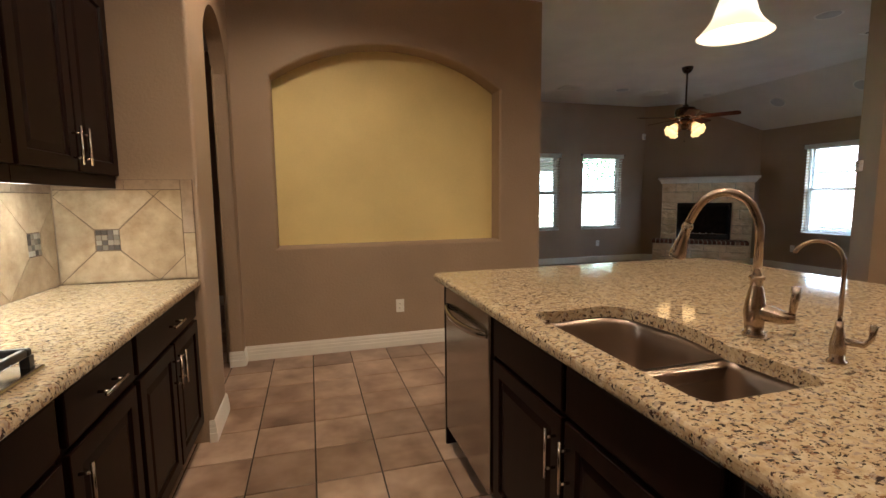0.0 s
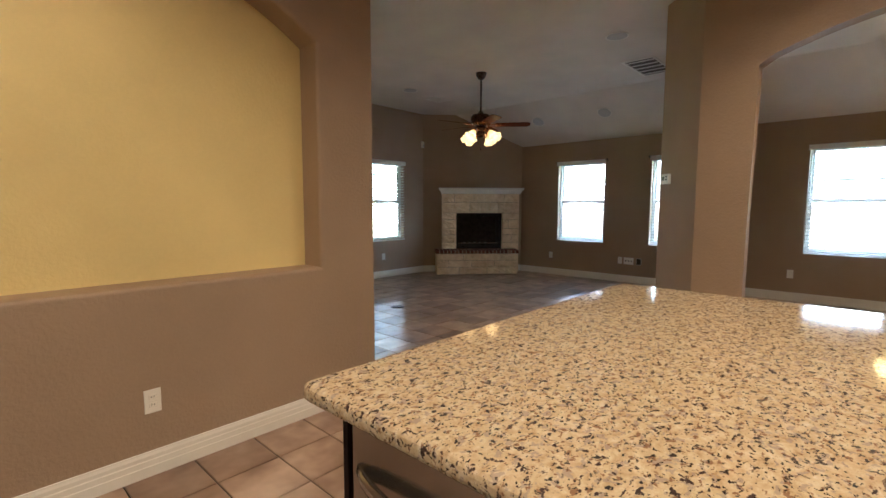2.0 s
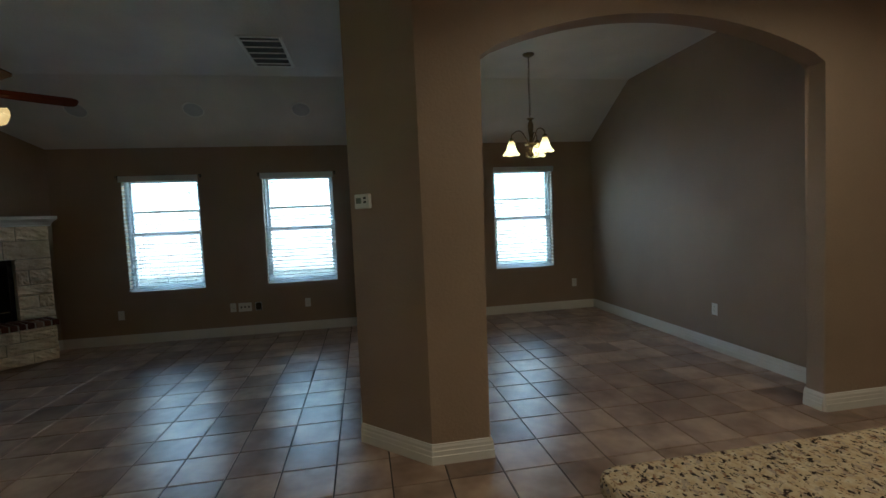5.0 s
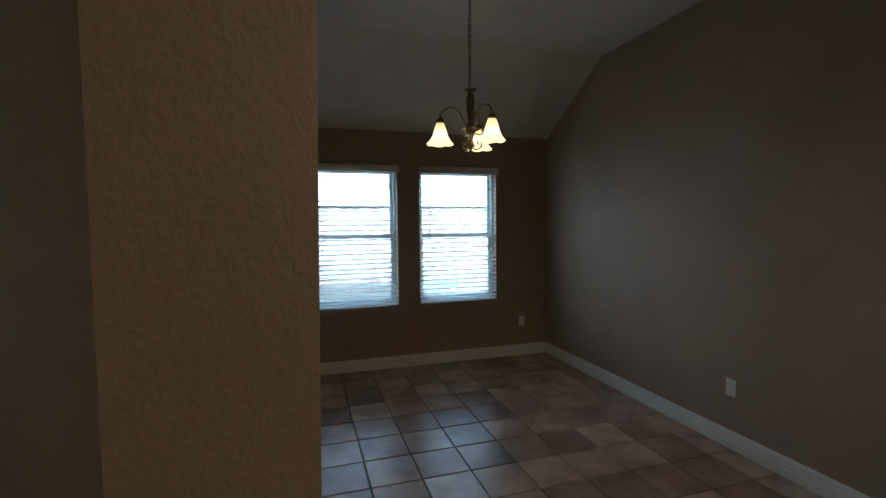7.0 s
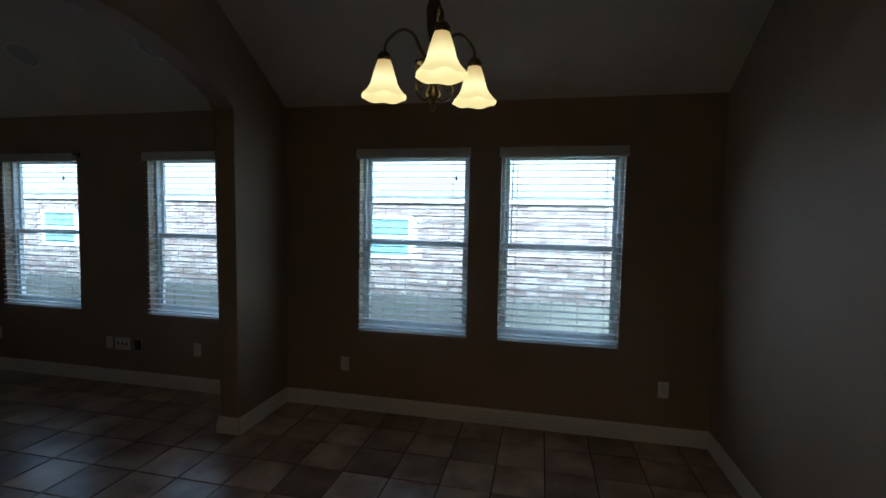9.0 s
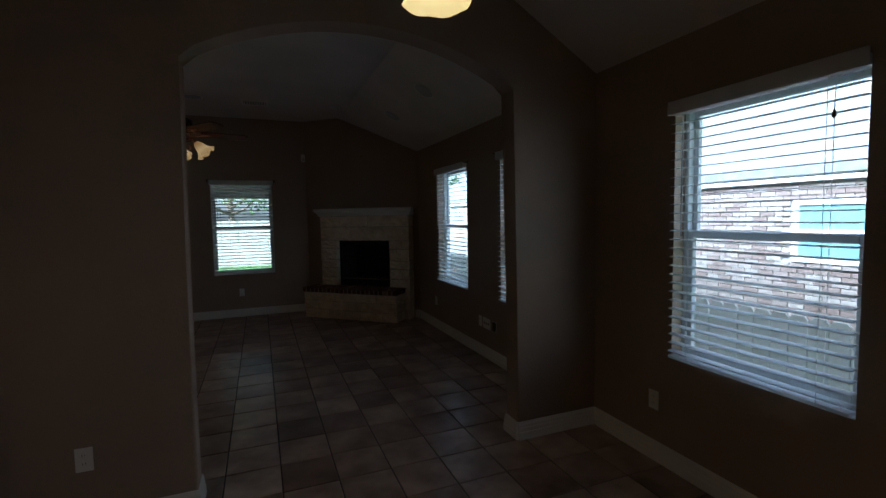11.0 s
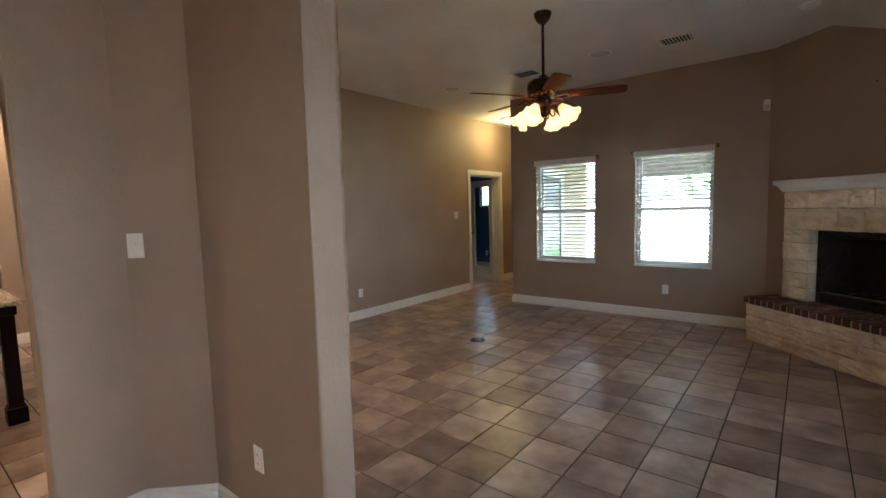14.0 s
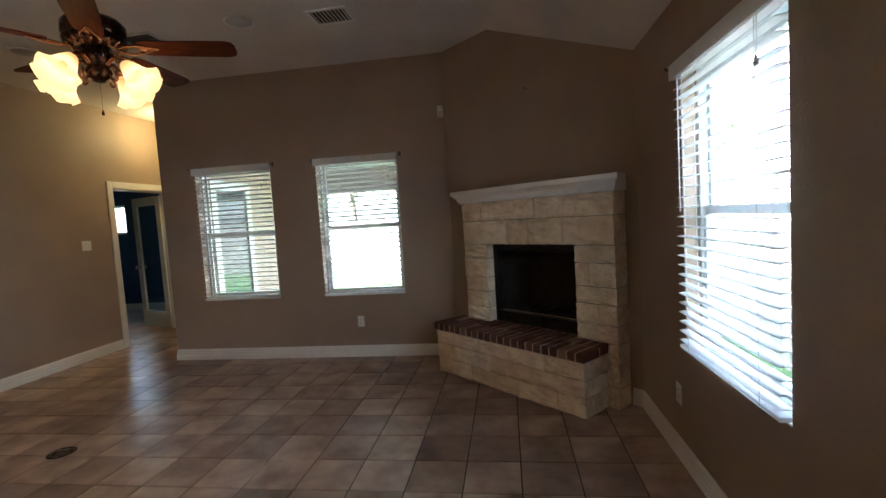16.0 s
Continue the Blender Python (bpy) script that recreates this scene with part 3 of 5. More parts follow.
def window(name, w, label):
    """Single-hung white vinyl window; local x across, -y into the room, origin at the middle of its sill line."""
    ob = thing(name, Matrix(), label, "window", "single-hung windows", "structure")
    h = SH
    bm = B()
    for x0, x1, z0, z1 in ((-w / 2, -w / 2 + 0.026, 0, h), (w / 2 - 0.026, w / 2, 0, h), (-w / 2 + 0.026, w / 2 - 0.026, 0, 0.03), (-w / 2 + 0.026, w / 2 - 0.026, h - 0.026, h)):
        box(bm, x0, x1, 0.075, 0.15, z0, z1, 0.004, 1)
    part("window_frame", bm, M_VINYL, ob)
    for nm, z0, z1, y in (("lower_sash", 0.03, h / 2 + 0.02, 0.085), ("upper_sash", h / 2 - 0.02, h - 0.026, 0.115)):
        bm = B()
        a, b = -w / 2 + 0.026, w / 2 - 0.026
        for x0, x1, s0, s1 in ((a, a + 0.030, z0, z1), (b - 0.030, b, z0, z1), (a + 0.030, b - 0.030, z0, z0 + 0.04), (a + 0.030, b - 0.030, z1 - 0.04, z1)):
            box(bm, x0, x1, y, y + 0.028, s0, s1, 0.003, 1)
        sash = part(nm, bm, M_VINYL, ob)
        pane = part("pane", bx(a + 0.03, b - 0.03, y + 0.012, y + 0.016, z0 + 0.035, z1 - 0.035), M_GLASS, sash)
        pane.visible_shadow = False
    part("window_sill", bx(-w / 2, w / 2, 0.002, 0.075, -0.012, 0.004, 0.003, 1), M_TRIM, ob)
    return ob


def blind(w, label, tilt):
    """Open two-inch slatted blind hung in a window opening."""
    ob = thing("window_blind", Matrix(), label, "window blind", "white slatted window blinds")
    h = SH
    part("valance", bx(-w / 2 - 0.012, w / 2 + 0.012, -0.052, -0.038, h - 0.062, h + 0.012, 0.004, 2), M_SLAT, ob)
    part("head_rail", bx(-w / 2 + 0.006, w / 2 - 0.006, -0.036, 0.021, h - 0.05, h - 0.004), M_VINYL, ob)
    part("bottom_rail", bx(-w / 2 + 0.005, w / 2 - 0.005, -0.037, 0.013, 0.012, 0.030, 0.004, 2), M_SLAT, ob)
    n = 28
    bm = B()
    prof = [(-0.025, 0.0), (-0.0125, 0.0022), (0.0, 0.003), (0.0125, 0.0022), (0.025, 0.0), (0.025, -0.0025), (0.0, 0.0005), (-0.025, -0.0025)]
    prism(bm, prof, -w / 2 + 0.004, w / 2 - 0.004, "x")
    bmesh.ops.recalc_face_normals(bm, faces=bm.faces)
    me = bpy.data.meshes.new("slat")
    bm.to_mesh(me)
    bm.free()
    me.materials.append(M_SLAT)
    for i in range(n):
        z = 0.055 + (h - 0.115) * i / (n - 1)
        piece("slat", me, ob, pose(0, -0.012, z, tilt, 0, 0))
    for x in (-w * 0.36, w * 0.36):
        for y in (-0.038, 0.014):
            part("ladder_cord", bx(x - 0.0012, x + 0.0012, y - 0.0008, y + 0.0008, 0.02, h - 0.04), M_VINYL, ob)
    part("tilt_wand", tube(B(), [(-w * 0.40, -0.046, h - 0.07), (-w * 0.40, -0.048, h * 0.5)], 0.004, 6), M_VINYL, ob)
    part("lift_cord", tube(B(), [(w * 0.40, -0.046, h - 0.06), (w * 0.395, -0.048, h - 0.20)], 0.0016, 5), M_VINYL, ob)
    bm = capped(B(), [(0.002, h - 0.235), (0.009, h - 0.23), (0.007, h - 0.21), (0.003, h - 0.197)], 8, pose(w * 0.395, -0.048, 0))
    part("cord_tassel", bm, M_BRONZE, ob, "small dark cord tassel")
    return ob


def rod_bracket(m):
    ob = thing("curtain_rod_bracket", m, "small dark bronze curtain rod bracket on the wall", "bracket", "curtain rod brackets")
    part("plate", bx(-0.012, 0.012, -0.006, 0, -0.022, 0.022, 0.002, 1), M_BLACK, ob)
    part("arm", tube(B(), [(0, -0.004, 0), (0, -0.055, 0), (0, -0.062, 0.012)], 0.005, 6), M_BLACK, ob)
    return ob


first_r = None
placed = [(Matrix.Translation((XW, (a + b) / 2, WZ0)) @ Matrix.Rotation(radians(-90), 4, "Z"), b - a) for a, b in SIDE_WIN]
placed += [(Matrix.Translation(((a + b) / 2, YB, WZ0)), b - a) for a, b in BACK_WIN]
for i, (m, w) in enumerate(placed):
    ob = window(f"window_{i + 1}", w, "white vinyl single-hung window behind an open blind")
    ob.matrix_world = m
    ob = blind(w, "white slatted blind, slats open, hung in the window", 3 if i < 4 else -14)
    ob.matrix_world = m
    if i > 1:
        for sx in (-1, 1):
            mm = m @ Matrix.Translation((sx * (w / 2 + 0.035), 0, SH + 0.0))
            first_r = copy_thing(first_r, mm) if first_r else rod_bracket(mm)


# ---- floor ----
floor = structure(finish(bx(FARX - 0.2, XW + 0.16, -2.4, BY1 + 0.14, -0.12, -0.006), "floor", M_GROUT), "tiled floor, cloudy tan and grey ceramic squares", "floor")

# ---- outdoors ----
GZ = -0.25
gnd = structure(finish(bx(-400, 400, -400, 400, GZ - 0.4, GZ), "ground", M_LAWN), "green lawn around the house", "ground")


def neighbour():
    ob = thing("neighbour_house", Matrix.Translation((11.7, 0, -0.85)), "brick house next door with a grey shingle roof", "house")
    y0, y1, h = -9.0, 15.0, 2.68
    part("wall", bx(0.03, 0.3, y0, y1, 0, h), M_XMORTAR, ob)
    verts, faces = [], []
    bw, bh = 0.165, 0.056
    wins = [(2.95, 3.75, 1.80, 2.46), (9.2, 10.0, 1.80, 2.46)]
    r = 0
    z = 0.0
    while z + bh < h:
        y = y0 + (0.5 * bw if r % 2 else 0)
        while y < y1:
            a, b = y, y + bw - 0.012
            if not any(b > w0 and a < w1 and z + bh > v0 and z < v1 for w0, w1, v0, v1 in wins) and -3.5 < y < 11.5:
                n = len(verts)
                x = 0.012 * (((r * 7 + int(y * 50)) % 5) / 5.0)
                verts += [(x, a, z), (x, b, z), (x, b, z + bh - 0.011), (x, a, z + bh - 0.011), (0.031, a, z), (0.031, b, z), (0.031, b, z + bh - 0.011), (0.031, a, z + bh - 0.011)]
                faces += [(n + 3, n + 2, n + 1, n), (n + 4, n, n + 1, n + 5), (n + 1, n + 2, n + 6, n + 5), (n + 2, n + 3, n + 7, n + 6), (n, n + 4, n + 7, n + 3)]
            y += bw
        z += bh
        r += 1
    me = bpy.data.meshes.new("brick_courses")
    me.from_pydata(verts, [], faces)
    me.materials.append(M_XBRICK)
    bo = new("brick_courses", me)
    bo.parent = ob
    tagged(bo, "pale red and grey bricks", kind="stuff")
    for w0, w1, v0, v1 in wins:
        fr = B()
        for a, b, c, d in ((w0, w0 + 0.05, v0, v1), (w1 - 0.05, w1, v0, v1), (w0 + 0.05, w1 - 0.05, v0, v0 + 0.05), (w0 + 0.05, w1 - 0.05, v1 - 0.05, v1), (w0 + 0.05, w1 - 0.05, (v0 + v1) / 2 - 0.02, (v0 + v1) / 2 + 0.02)):
            box(fr, -0.01, 0.05, a, b, c, d)
        wo = part("window", fr, M_VINYL, ob)
        part("pane", bx(0.012, 0.020, w0 + 0.04, w1 - 0.04, v0 + 0.04, v1 - 0.04), M_TEAL, wo, "teal sun screen")
    part("fascia", bx(-0.05, -0.02, y0 - 0.3, y1 + 0.3, h - 0.02, h + 0.16), M_VINYL, ob)
    part("soffit", bx(-0.02, 0.03, y0 - 0.3, y1 + 0.3, h, h + 0.02), M_VINYL, ob)
    bm = B()
    prism(bm, [(-0.07, h + 0.15), (5.0, h + 3.2), (10.4, h + 0.15), (10.4, h + 0.05), (-0.07, h + 0.05)], y0 - 0.4, y1 + 0.4, "y")
    part("roof", bm, M_XROOF, ob)
    return ob


neighbour()


def fence(name, m, length, height, mat, label, pw=0.14):
    ob = thing(name, m, label, "fence")
    n = int(length / pw)
    rng = random.Random(3)
    bm = B()
    prism(bm, [(0.002, 0), (pw - 0.006, 0), (pw - 0.006, height - 0.03), (pw - 0.03, height), (0.026, height), (0.002, height - 0.03)], 0, 0.018, "y")
    bmesh.ops.recalc_face_normals(bm, faces=bm.faces)
    me = bpy.data.meshes.new("picket")
    bm.to_mesh(me)
    bm.free()
    me.materials.append(mat)
    for i in range(n):
        piece("picket", me, ob, pose(i * pw, rng.uniform(-0.004, 0.004), 0, 0, rng.uniform(-0.4, 0.4), 0))
    for z in (0.3, height - 0.35):
        part("rail", bx(0, length, 0.02, 0.06, z, z + 0.09), mat, ob)
    for i in range(int(length / 2.4) + 1):
        part("post", bx(i * 2.4 - 0.045, i * 2.4 + 0.045, 0.06, 0.15, 0, height - 0.05), mat, ob)
    return ob


fence("side_fence", pose(10.2, 13.5, GZ, 0, 0, -90), 16.8, 0.93, M_FENCE, "low weathered grey wooden fence between the houses")
fence("back_fence", pose(-12, 19.5, GZ), 28.0, 1.75, M_WFENCE, "pale wooden privacy fence across the back yard", 0.15)

patio = structure(finish(bx(4.05, 7.4, YB + 0.17, 11.9, GZ, -0.06), "patio", M_CONC), "plain concrete patio slab", "patio")
structure(finish(box(bx(4.05, 7.6, YB + 0.17, 11.6, 2.36, 2.52), 4.05, 7.6, 11.6, 11.78, 1.98, 2.52), "patio_roof", M_SOFFIT), "covered patio ceiling", "roof")
for px_, py_ in ((4.25, 11.69), (7.35, 11.69)):
    po = thing("patio_post", Matrix.Translation((px_, py_, -0.06)), "square painted patio post", "post", "patio posts")
    part("shaft", bx(-0.1, 0.1, -0.1, 0.1, 0.12, 1.92, 0.006, 1), M_POST, po)
    part("base_block", bx(-0.13, 0.13, -0.13, 0.13, 0, 0.12, 0.006, 1), M_POST, po)
    part("capital", bx(-0.13, 0.13, -0.13, 0.13, 1.92, 2.04, 0.006, 1), M_POST, po)


def tree(m, seed, h, spread):
    rng = random.Random(seed)
    ob = thing("tree", m, "leafy green garden tree behind the fence", "tree", "garden trees")
    bm = B()
    tube(bm, curve_pts([(0, 0, -0.1), (0.05, 0.02, h * 0.2), (-0.03, 0.05, h * 0.45), (0.02, 0, h * 0.62)], 5), [0.17 - 0.006 * i for i in range(16)], 8)
    limbs = []
    for i in range(9):
        a = rng.uniform(0, 6.28)
        z = h * rng.uniform(0.32, 0.6)
        end = Vector((math.cos(a) * spread * rng.uniform(0.5, 0.85), math.sin(a) * spread * rng.uniform(0.5, 0.85), z + h * rng.uniform(0.1, 0.32)))
        tube(bm, curve_pts([(0, 0, z), end * 0.5 + Vector((0, 0, z * 0.42)), end], 4), [0.075 - 0.007 * j for j in range(9)], 6)
        limbs.append(end)
    part("trunk", bm, M_BARK, ob, smooth=True)
    verts, faces = [], []
    cen = limbs + [Vector((0, 0, h * 0.85))]
    for i in range(2600):
        c = rng.choice(cen)
        p = c + Vector((rng.gauss(0, 1), rng.gauss(0, 1), rng.gauss(0, 0.8))) * spread * 0.24
        q = Euler((rng.uniform(-1, 1), rng.uniform(-1, 1), rng.uniform(0, 6.28))).to_matrix()
        s = rng.uniform(0.06, 0.13)
        n = len(verts)
        verts += [tuple(p + q @ Vector(v) * s) for v in ((-1, 0, 0), (0, -0.55, 0.1), (1, 0, 0), (0, 0.55, 0.1))]
        faces.append((n, n + 1, n + 2, n + 3))
    me = bpy.data.meshes.new("crown")
    me.from_pydata(verts, [], faces)
    me.materials.append(M_LEAF)
    co = new("crown", me)
    co.parent = ob
    return ob


for i, (tx, ty, th, ts) in enumerate(((-4, 22.5, 6.0, 2.2), (1.0, 23.0, 6.8, 2.6), (5.2, 22.2, 5.6, 2.3), (9.3, 23.2, 7.2, 2.7), (13.5, 22.0, 6.0, 2.4), (3.1, 26.0, 8.5, 3.0), (7.3, 27.0, 8.0, 3.2))):
    tree(Matrix.Translation((tx, ty, GZ)), 20 + i, th, ts)

verts, faces = [], []
rng = random.Random(8)
for i in range(9000):
    gx, gy = rng.uniform(-2, 12), rng.uniform(11.9, 19.3)
    a, s, hh = rng.uniform(0, 6.28), rng.uniform(0.008, 0.016), rng.uniform(0.04, 0.09)
    n = len(verts)
    dx, dy = math.cos(a) * s, math.sin(a) * s
    verts += [(gx - dx, gy - dy, GZ), (gx + dx, gy + dy, GZ), (gx + dy * 2, gy - dx * 2, GZ + hh)]
    faces.append((n, n + 1, n + 2))
me = bpy.data.meshes.new("grass")
me.from_pydata(verts, [], faces)
me.materials.append(M_GRASS)
tagged(new("grass", me), "short green lawn grass in the back yard", "grass", kind="stuff")


# ---- kitchen: cabinets ----
def bar_handle(parent, m, length=0.15):
    bm = B()
    tube(bm, [(0.032, 0, -length / 2), (0.032, 0, length / 2)], 0.0055, 8)
    for z in (-length * 0.32, length * 0.32):
        tube(bm, [(0, 0, z), (0.032, 0, z)], 0.0045, 8)
    h = part("handle", bm, M_NICKEL, parent, "brushed nickel bar handle", True)
    h.matrix_basis = m
    return h


def panel_front(name, w, h, parent, m, slab=False):
    """Raised-panel door or plain drawer front, its face to local +x."""
    bm = B()
    if slab:
        box(bm, 0, 0.019, 0, w, 0, h, 0.005, 2)
    else:
        box(bm, 0, 0.020, 0, w, 0, h, 0.003, 2)
        bm.normal_update()
        face = max((f for f in bm.faces if f.normal.x > 0.99), key=lambda f: f.calc_area())
        for inset, step in ((0.052, 0.0), (0.006, -0.010), (0.004, 0.0), (0.026, 0.007)):
            bmesh.ops.inset_region(bm, faces=[face], thickness=inset, use_even_offset=True)
            for v in face.verts:
                v.co.x += step
    ob = part(name, bm, M_ESP, parent)
    ob.matrix_basis = m
    return ob


def base_cabinet(m, w, doors, label, false_front=False, drawers=1, hinge=0, depth=0.565):
    """Local +x is the front, y along the run from 0 to w."""
    ob = thing("base_cabinet", m, label, "cabinet", "dark kitchen base cabinets")
    if false_front:
        part("body", bx(-depth, 0, 0.001, w - 0.001, 0.10, 0.655), M_ESP, ob)
        part("face_frame", bx(-0.02, 0, 0.001, w - 0.001, 0.655, 0.865), M_ESP, ob)
    else:
        part("body", bx(-depth, 0, 0.001, w - 0.001, 0.10, 0.865), M_ESP, ob)
    part("toe_kick", bx(-depth, -0.07, 0.001, w - 0.001, 0, 0.10), M_ESP, ob)
    dz, dh = 0.708, 0.142
    n = doors
    g = 0.018
    dw = (w - g * (n + 1)) / n
    if drawers == 1 and not false_front:
        d = panel_front("drawer_front", w - 2 * g, dh, ob, Matrix.Translation((0, g, dz)), True)
        bar_handle(d, pose(0.019, (w - 2 * g) / 2, dh / 2, 90, 0, 0))
    else:
        for i in range(n):
            d = panel_front("false_front" if false_front else "drawer_front", dw, dh, ob, Matrix.Translation((0, g + i * (dw + g), dz)), True)
    for i in range(n):
        d = panel_front("door", dw, 0.565, ob, Matrix.Translation((0, g + i * (dw + g), 0.125)))
        if n == 2:
            y = dw - 0.03 if i == 0 else 0.03
        else:
            y = 0.03 if hinge == 0 else dw - 0.03
        bar_handle(d, pose(0.020, y, 0.565 - 0.115))
    return ob


LFX = -0.075
base_cabinet(Matrix.Translation((LFX, 2.17, 0)), 0.88, 2, "dark espresso base cabinet with one drawer over two doors")
base_cabinet(Matrix.Translation((LFX, 1.685, 0)), 0.485, 1, "dark espresso base cabinet with one drawer over one door")
base_cabinet(Matrix.Translation((LFX, 0.805, 0)), 0.88, 2, "dark espresso base cabinet under the cooktop", True)
base_cabinet(Matrix.Translation((LFX, -0.055, 0)), 0.86, 2, "dark espresso base cabinet with one drawer over two doors")
IFX = 1.208


def isl(y):
    return Matrix.Translation((IFX, y, 0)) @ Matrix.Rotation(math.pi, 4, "Z")


base_cabinet(isl(2.03), 1.05, 2, "dark espresso sink cabinet with false fronts and two doors", True)
base_cabinet(isl(0.98), 0.75, 2, "dark espresso island cabinet with one drawer over two doors")


def upper_cabinet(m, w, label):
    ob = thing("wall_cabinet", m, label, "cabinet", "dark kitchen wall cabinets")
    h = 0.87
    part("body", bx(-0.275, 0, 0.001, w - 0.001, 0, h), M_ESP, ob)
    g = 0.012
    dw = (w - 3 * g) / 2
    for i in range(2):
        d = panel_front("door", dw, h - 0.05, ob, Matrix.Translation((0, g + i * (dw + g), 0.03)))
        bar_handle(d, pose(0.020, dw - 0.03 if i == 0 else 0.03, 0.10))
    bm = B()
    prism(bm, [(-0.275, h - 0.005), (0.012, h - 0.005), (0.022, h + 0.02), (0.055, h + 0.06), (0.06, h + 0.08), (-0.275, h + 0.08)], 0.001, w - 0.001, "y")
    part("crown_moulding", bm, M_ESP, ob)
    part("light_rail", bx(-0.02, 0, 0.002, w - 0.002, -0.03, 0), M_ESP, ob)
    return ob


upper_cabinet(Matrix.Translation((-0.372, 2.22, 1.40)), 0.834, "dark espresso wall cabinet with two raised-panel doors")
upper_cabinet(Matrix.Translation((-0.372, 1.30, 1.40)), 0.919, "dark espresso wall cabinet with two raised-panel doors")
ul = thing("counter_light", Matrix.Translation((-0.45, 1.72, 1.384)), "lit strip light under the wall cabinets", "light")
part("housing", bx(-0.035, 0.035, 0, 1.05, 0.004, 0.015), M_VINYL, ul)
part("diffuser", bx(-0.03, 0.03, 0.01, 1.04, -0.008, 0.004, 0.003, 1), M_STRIP, ul)


# ---- worktops ----
def rounded(x0, x1, y0, y1, r, n=6):
    """Corners counter-clockwise; r is one radius or four (x1y0, x1y1, x0y1, x0y0)."""
    rs = r if isinstance(r, (list, tuple)) else [r] * 4
    out = []
    for (cx, cy, a0), q in zip((((x1, y0), -90)[0] + (-90,), (x1, y1, 0), (x0, y1, 90), (x0, y0, 180)), rs):
        sx = -1 if cx == x1 else 1
        sy = -1 if cy == y1 else 1
        for i in range(n + 1):
            a = radians(a0 + 90 * i / n)
            out.append((cx + sx * q + q * math.cos(a), cy + sy * q + q * math.sin(a)))
    return out


def inset_loop(pts, d):
    n = len(pts)
    out = []
    for i in range(n):
        p, a, b = Vector(pts[i]), Vector(pts[i - 1]), Vector(pts[(i + 1) % n])
        t = ((p - a).normalized() + (b - p).normalized()).normalized()
        out.append((p.x - t.y * d, p.y + t.x * d))
    return out


def worktop(name, outer, hole, z0, z1, label):
    bm = B()
    r = 0.014
    prof = [(r * (1 - math.cos(a)), z1 - r + r * math.sin(a)) for a in [radians(v) for v in (90, 60, 30, 0)]]
    prof += [(0, z0 + r)] + [(r * (1 - math.cos(a)), z0 + r - r * math.sin(a)) for a in [radians(v) for v in (30, 60, 90)]]
    rows = [[bm.verts.new((*p, z)) for p in (inset_loop(outer, o) if o > 1e-6 else outer)] for o, z in prof]
    n = len(outer)
    for a, b in zip(rows, rows[1:]):
        for i in range(n):
            bm.faces.new((a[i], a[(i + 1) % n], b[(i + 1) % n], b[i]))
    for ring, zz in ((rows[0], z1), (rows[-1], z0)):
        es = [bm.edges.get((ring[i], ring[(i + 1) % n])) for i in range(n)]
        if hole:
            hv = [bm.verts.new((*p, zz)) for p in hole]
            es += [bm.edges.new((hv[i], hv[(i + 1) % len(hv)])) for i in range(len(hv))]
            rows.append(hv)
            bmesh.ops.triangle_fill(bm, use_beauty=True, edges=es)
        else:
            bm.faces.new(ring)
    if hole:
        a, b = rows[-2], rows[-1]
        for i in range(len(hole)):
            j = (i + 1) % len(hole)
            bm.faces.new((a[i], a[j], b[j], b[i]))
    return tagged(finish(bm, name, M_GRANITE), label, "worktop")


CT0, CT1 = 0.868, 0.908
HX0, HX1 = 1.252, 1.628
hole = ([(HX0 + 0.05, 1.1), (HX1 - 0.10, 1.1)] + [(HX1 - 0.10 + 0.07 * math.sin(a), 1.158 - 0.07 * math.cos(a)) for a in [radians(v) for v in (20, 45, 70, 90)]]
        + [(HX1 - 0.03, 1.3), (HX1 - 0.035, 1.359), (HX1 - 0.02, 1.409), (HX1, 1.484), (HX1 + 0.01, 1.584)]
        + [(HX1 - 0.10 + 0.10 * math.cos(a), 1.717 + 0.13 * math.sin(a)) for a in [radians(v) for v in (15, 40, 65, 90)]]
        + [(HX0 + 0.12, 1.83)] + [(HX0 + 0.06 - 0.06 * math.sin(a), 1.78 + 0.06 * math.cos(a)) for a in [radians(v) for v in (0, 30, 60, 90)]]
        + [(HX0, 1.467)] + [(HX0 + 0.05 - 0.05 * math.cos(a), 1.142 - 0.05 * math.sin(a)) for a in [radians(v) for v in (0, 30, 60)]])
worktop("island_worktop", rounded(1.155, 2.965, -0.25, 2.79, [0.02, 0.05, 0.03, 0.02]), hole, CT0, CT1, "speckled gold granite island worktop with a sink cut-out")
worktop("counter_worktop", rounded(WEST + 0.002, -0.025, -1.5, PY - 0.012, 0.006), None, CT0, CT1, "speckled gold granite worktop along the wall")


# ---- sink, faucets ----
def bowl(parent, loop, depth, label=""):
    bm = B()
    rows = []
    for o, z in ((-0.006, 0.0), (0.0, -0.002), (0.006, -0.02), (0.014, -depth * 0.6), (0.03, -depth * 0.9), (0.06, -depth)):
        rows.append([bm.verts.new((*p, CT0 - 0.002 + z)) for p in inset_loop(loop, o)])
    n = len(loop)
    for a, b in zip(rows, rows[1:]):
        for i in range(n):
            bm.faces.new((a[i], a[(i + 1) % n], b[(i + 1) % n], b[i]))
    bm.faces.new(rows[-1])
    return part("bowl", bm, M_SINK, parent, label, True)


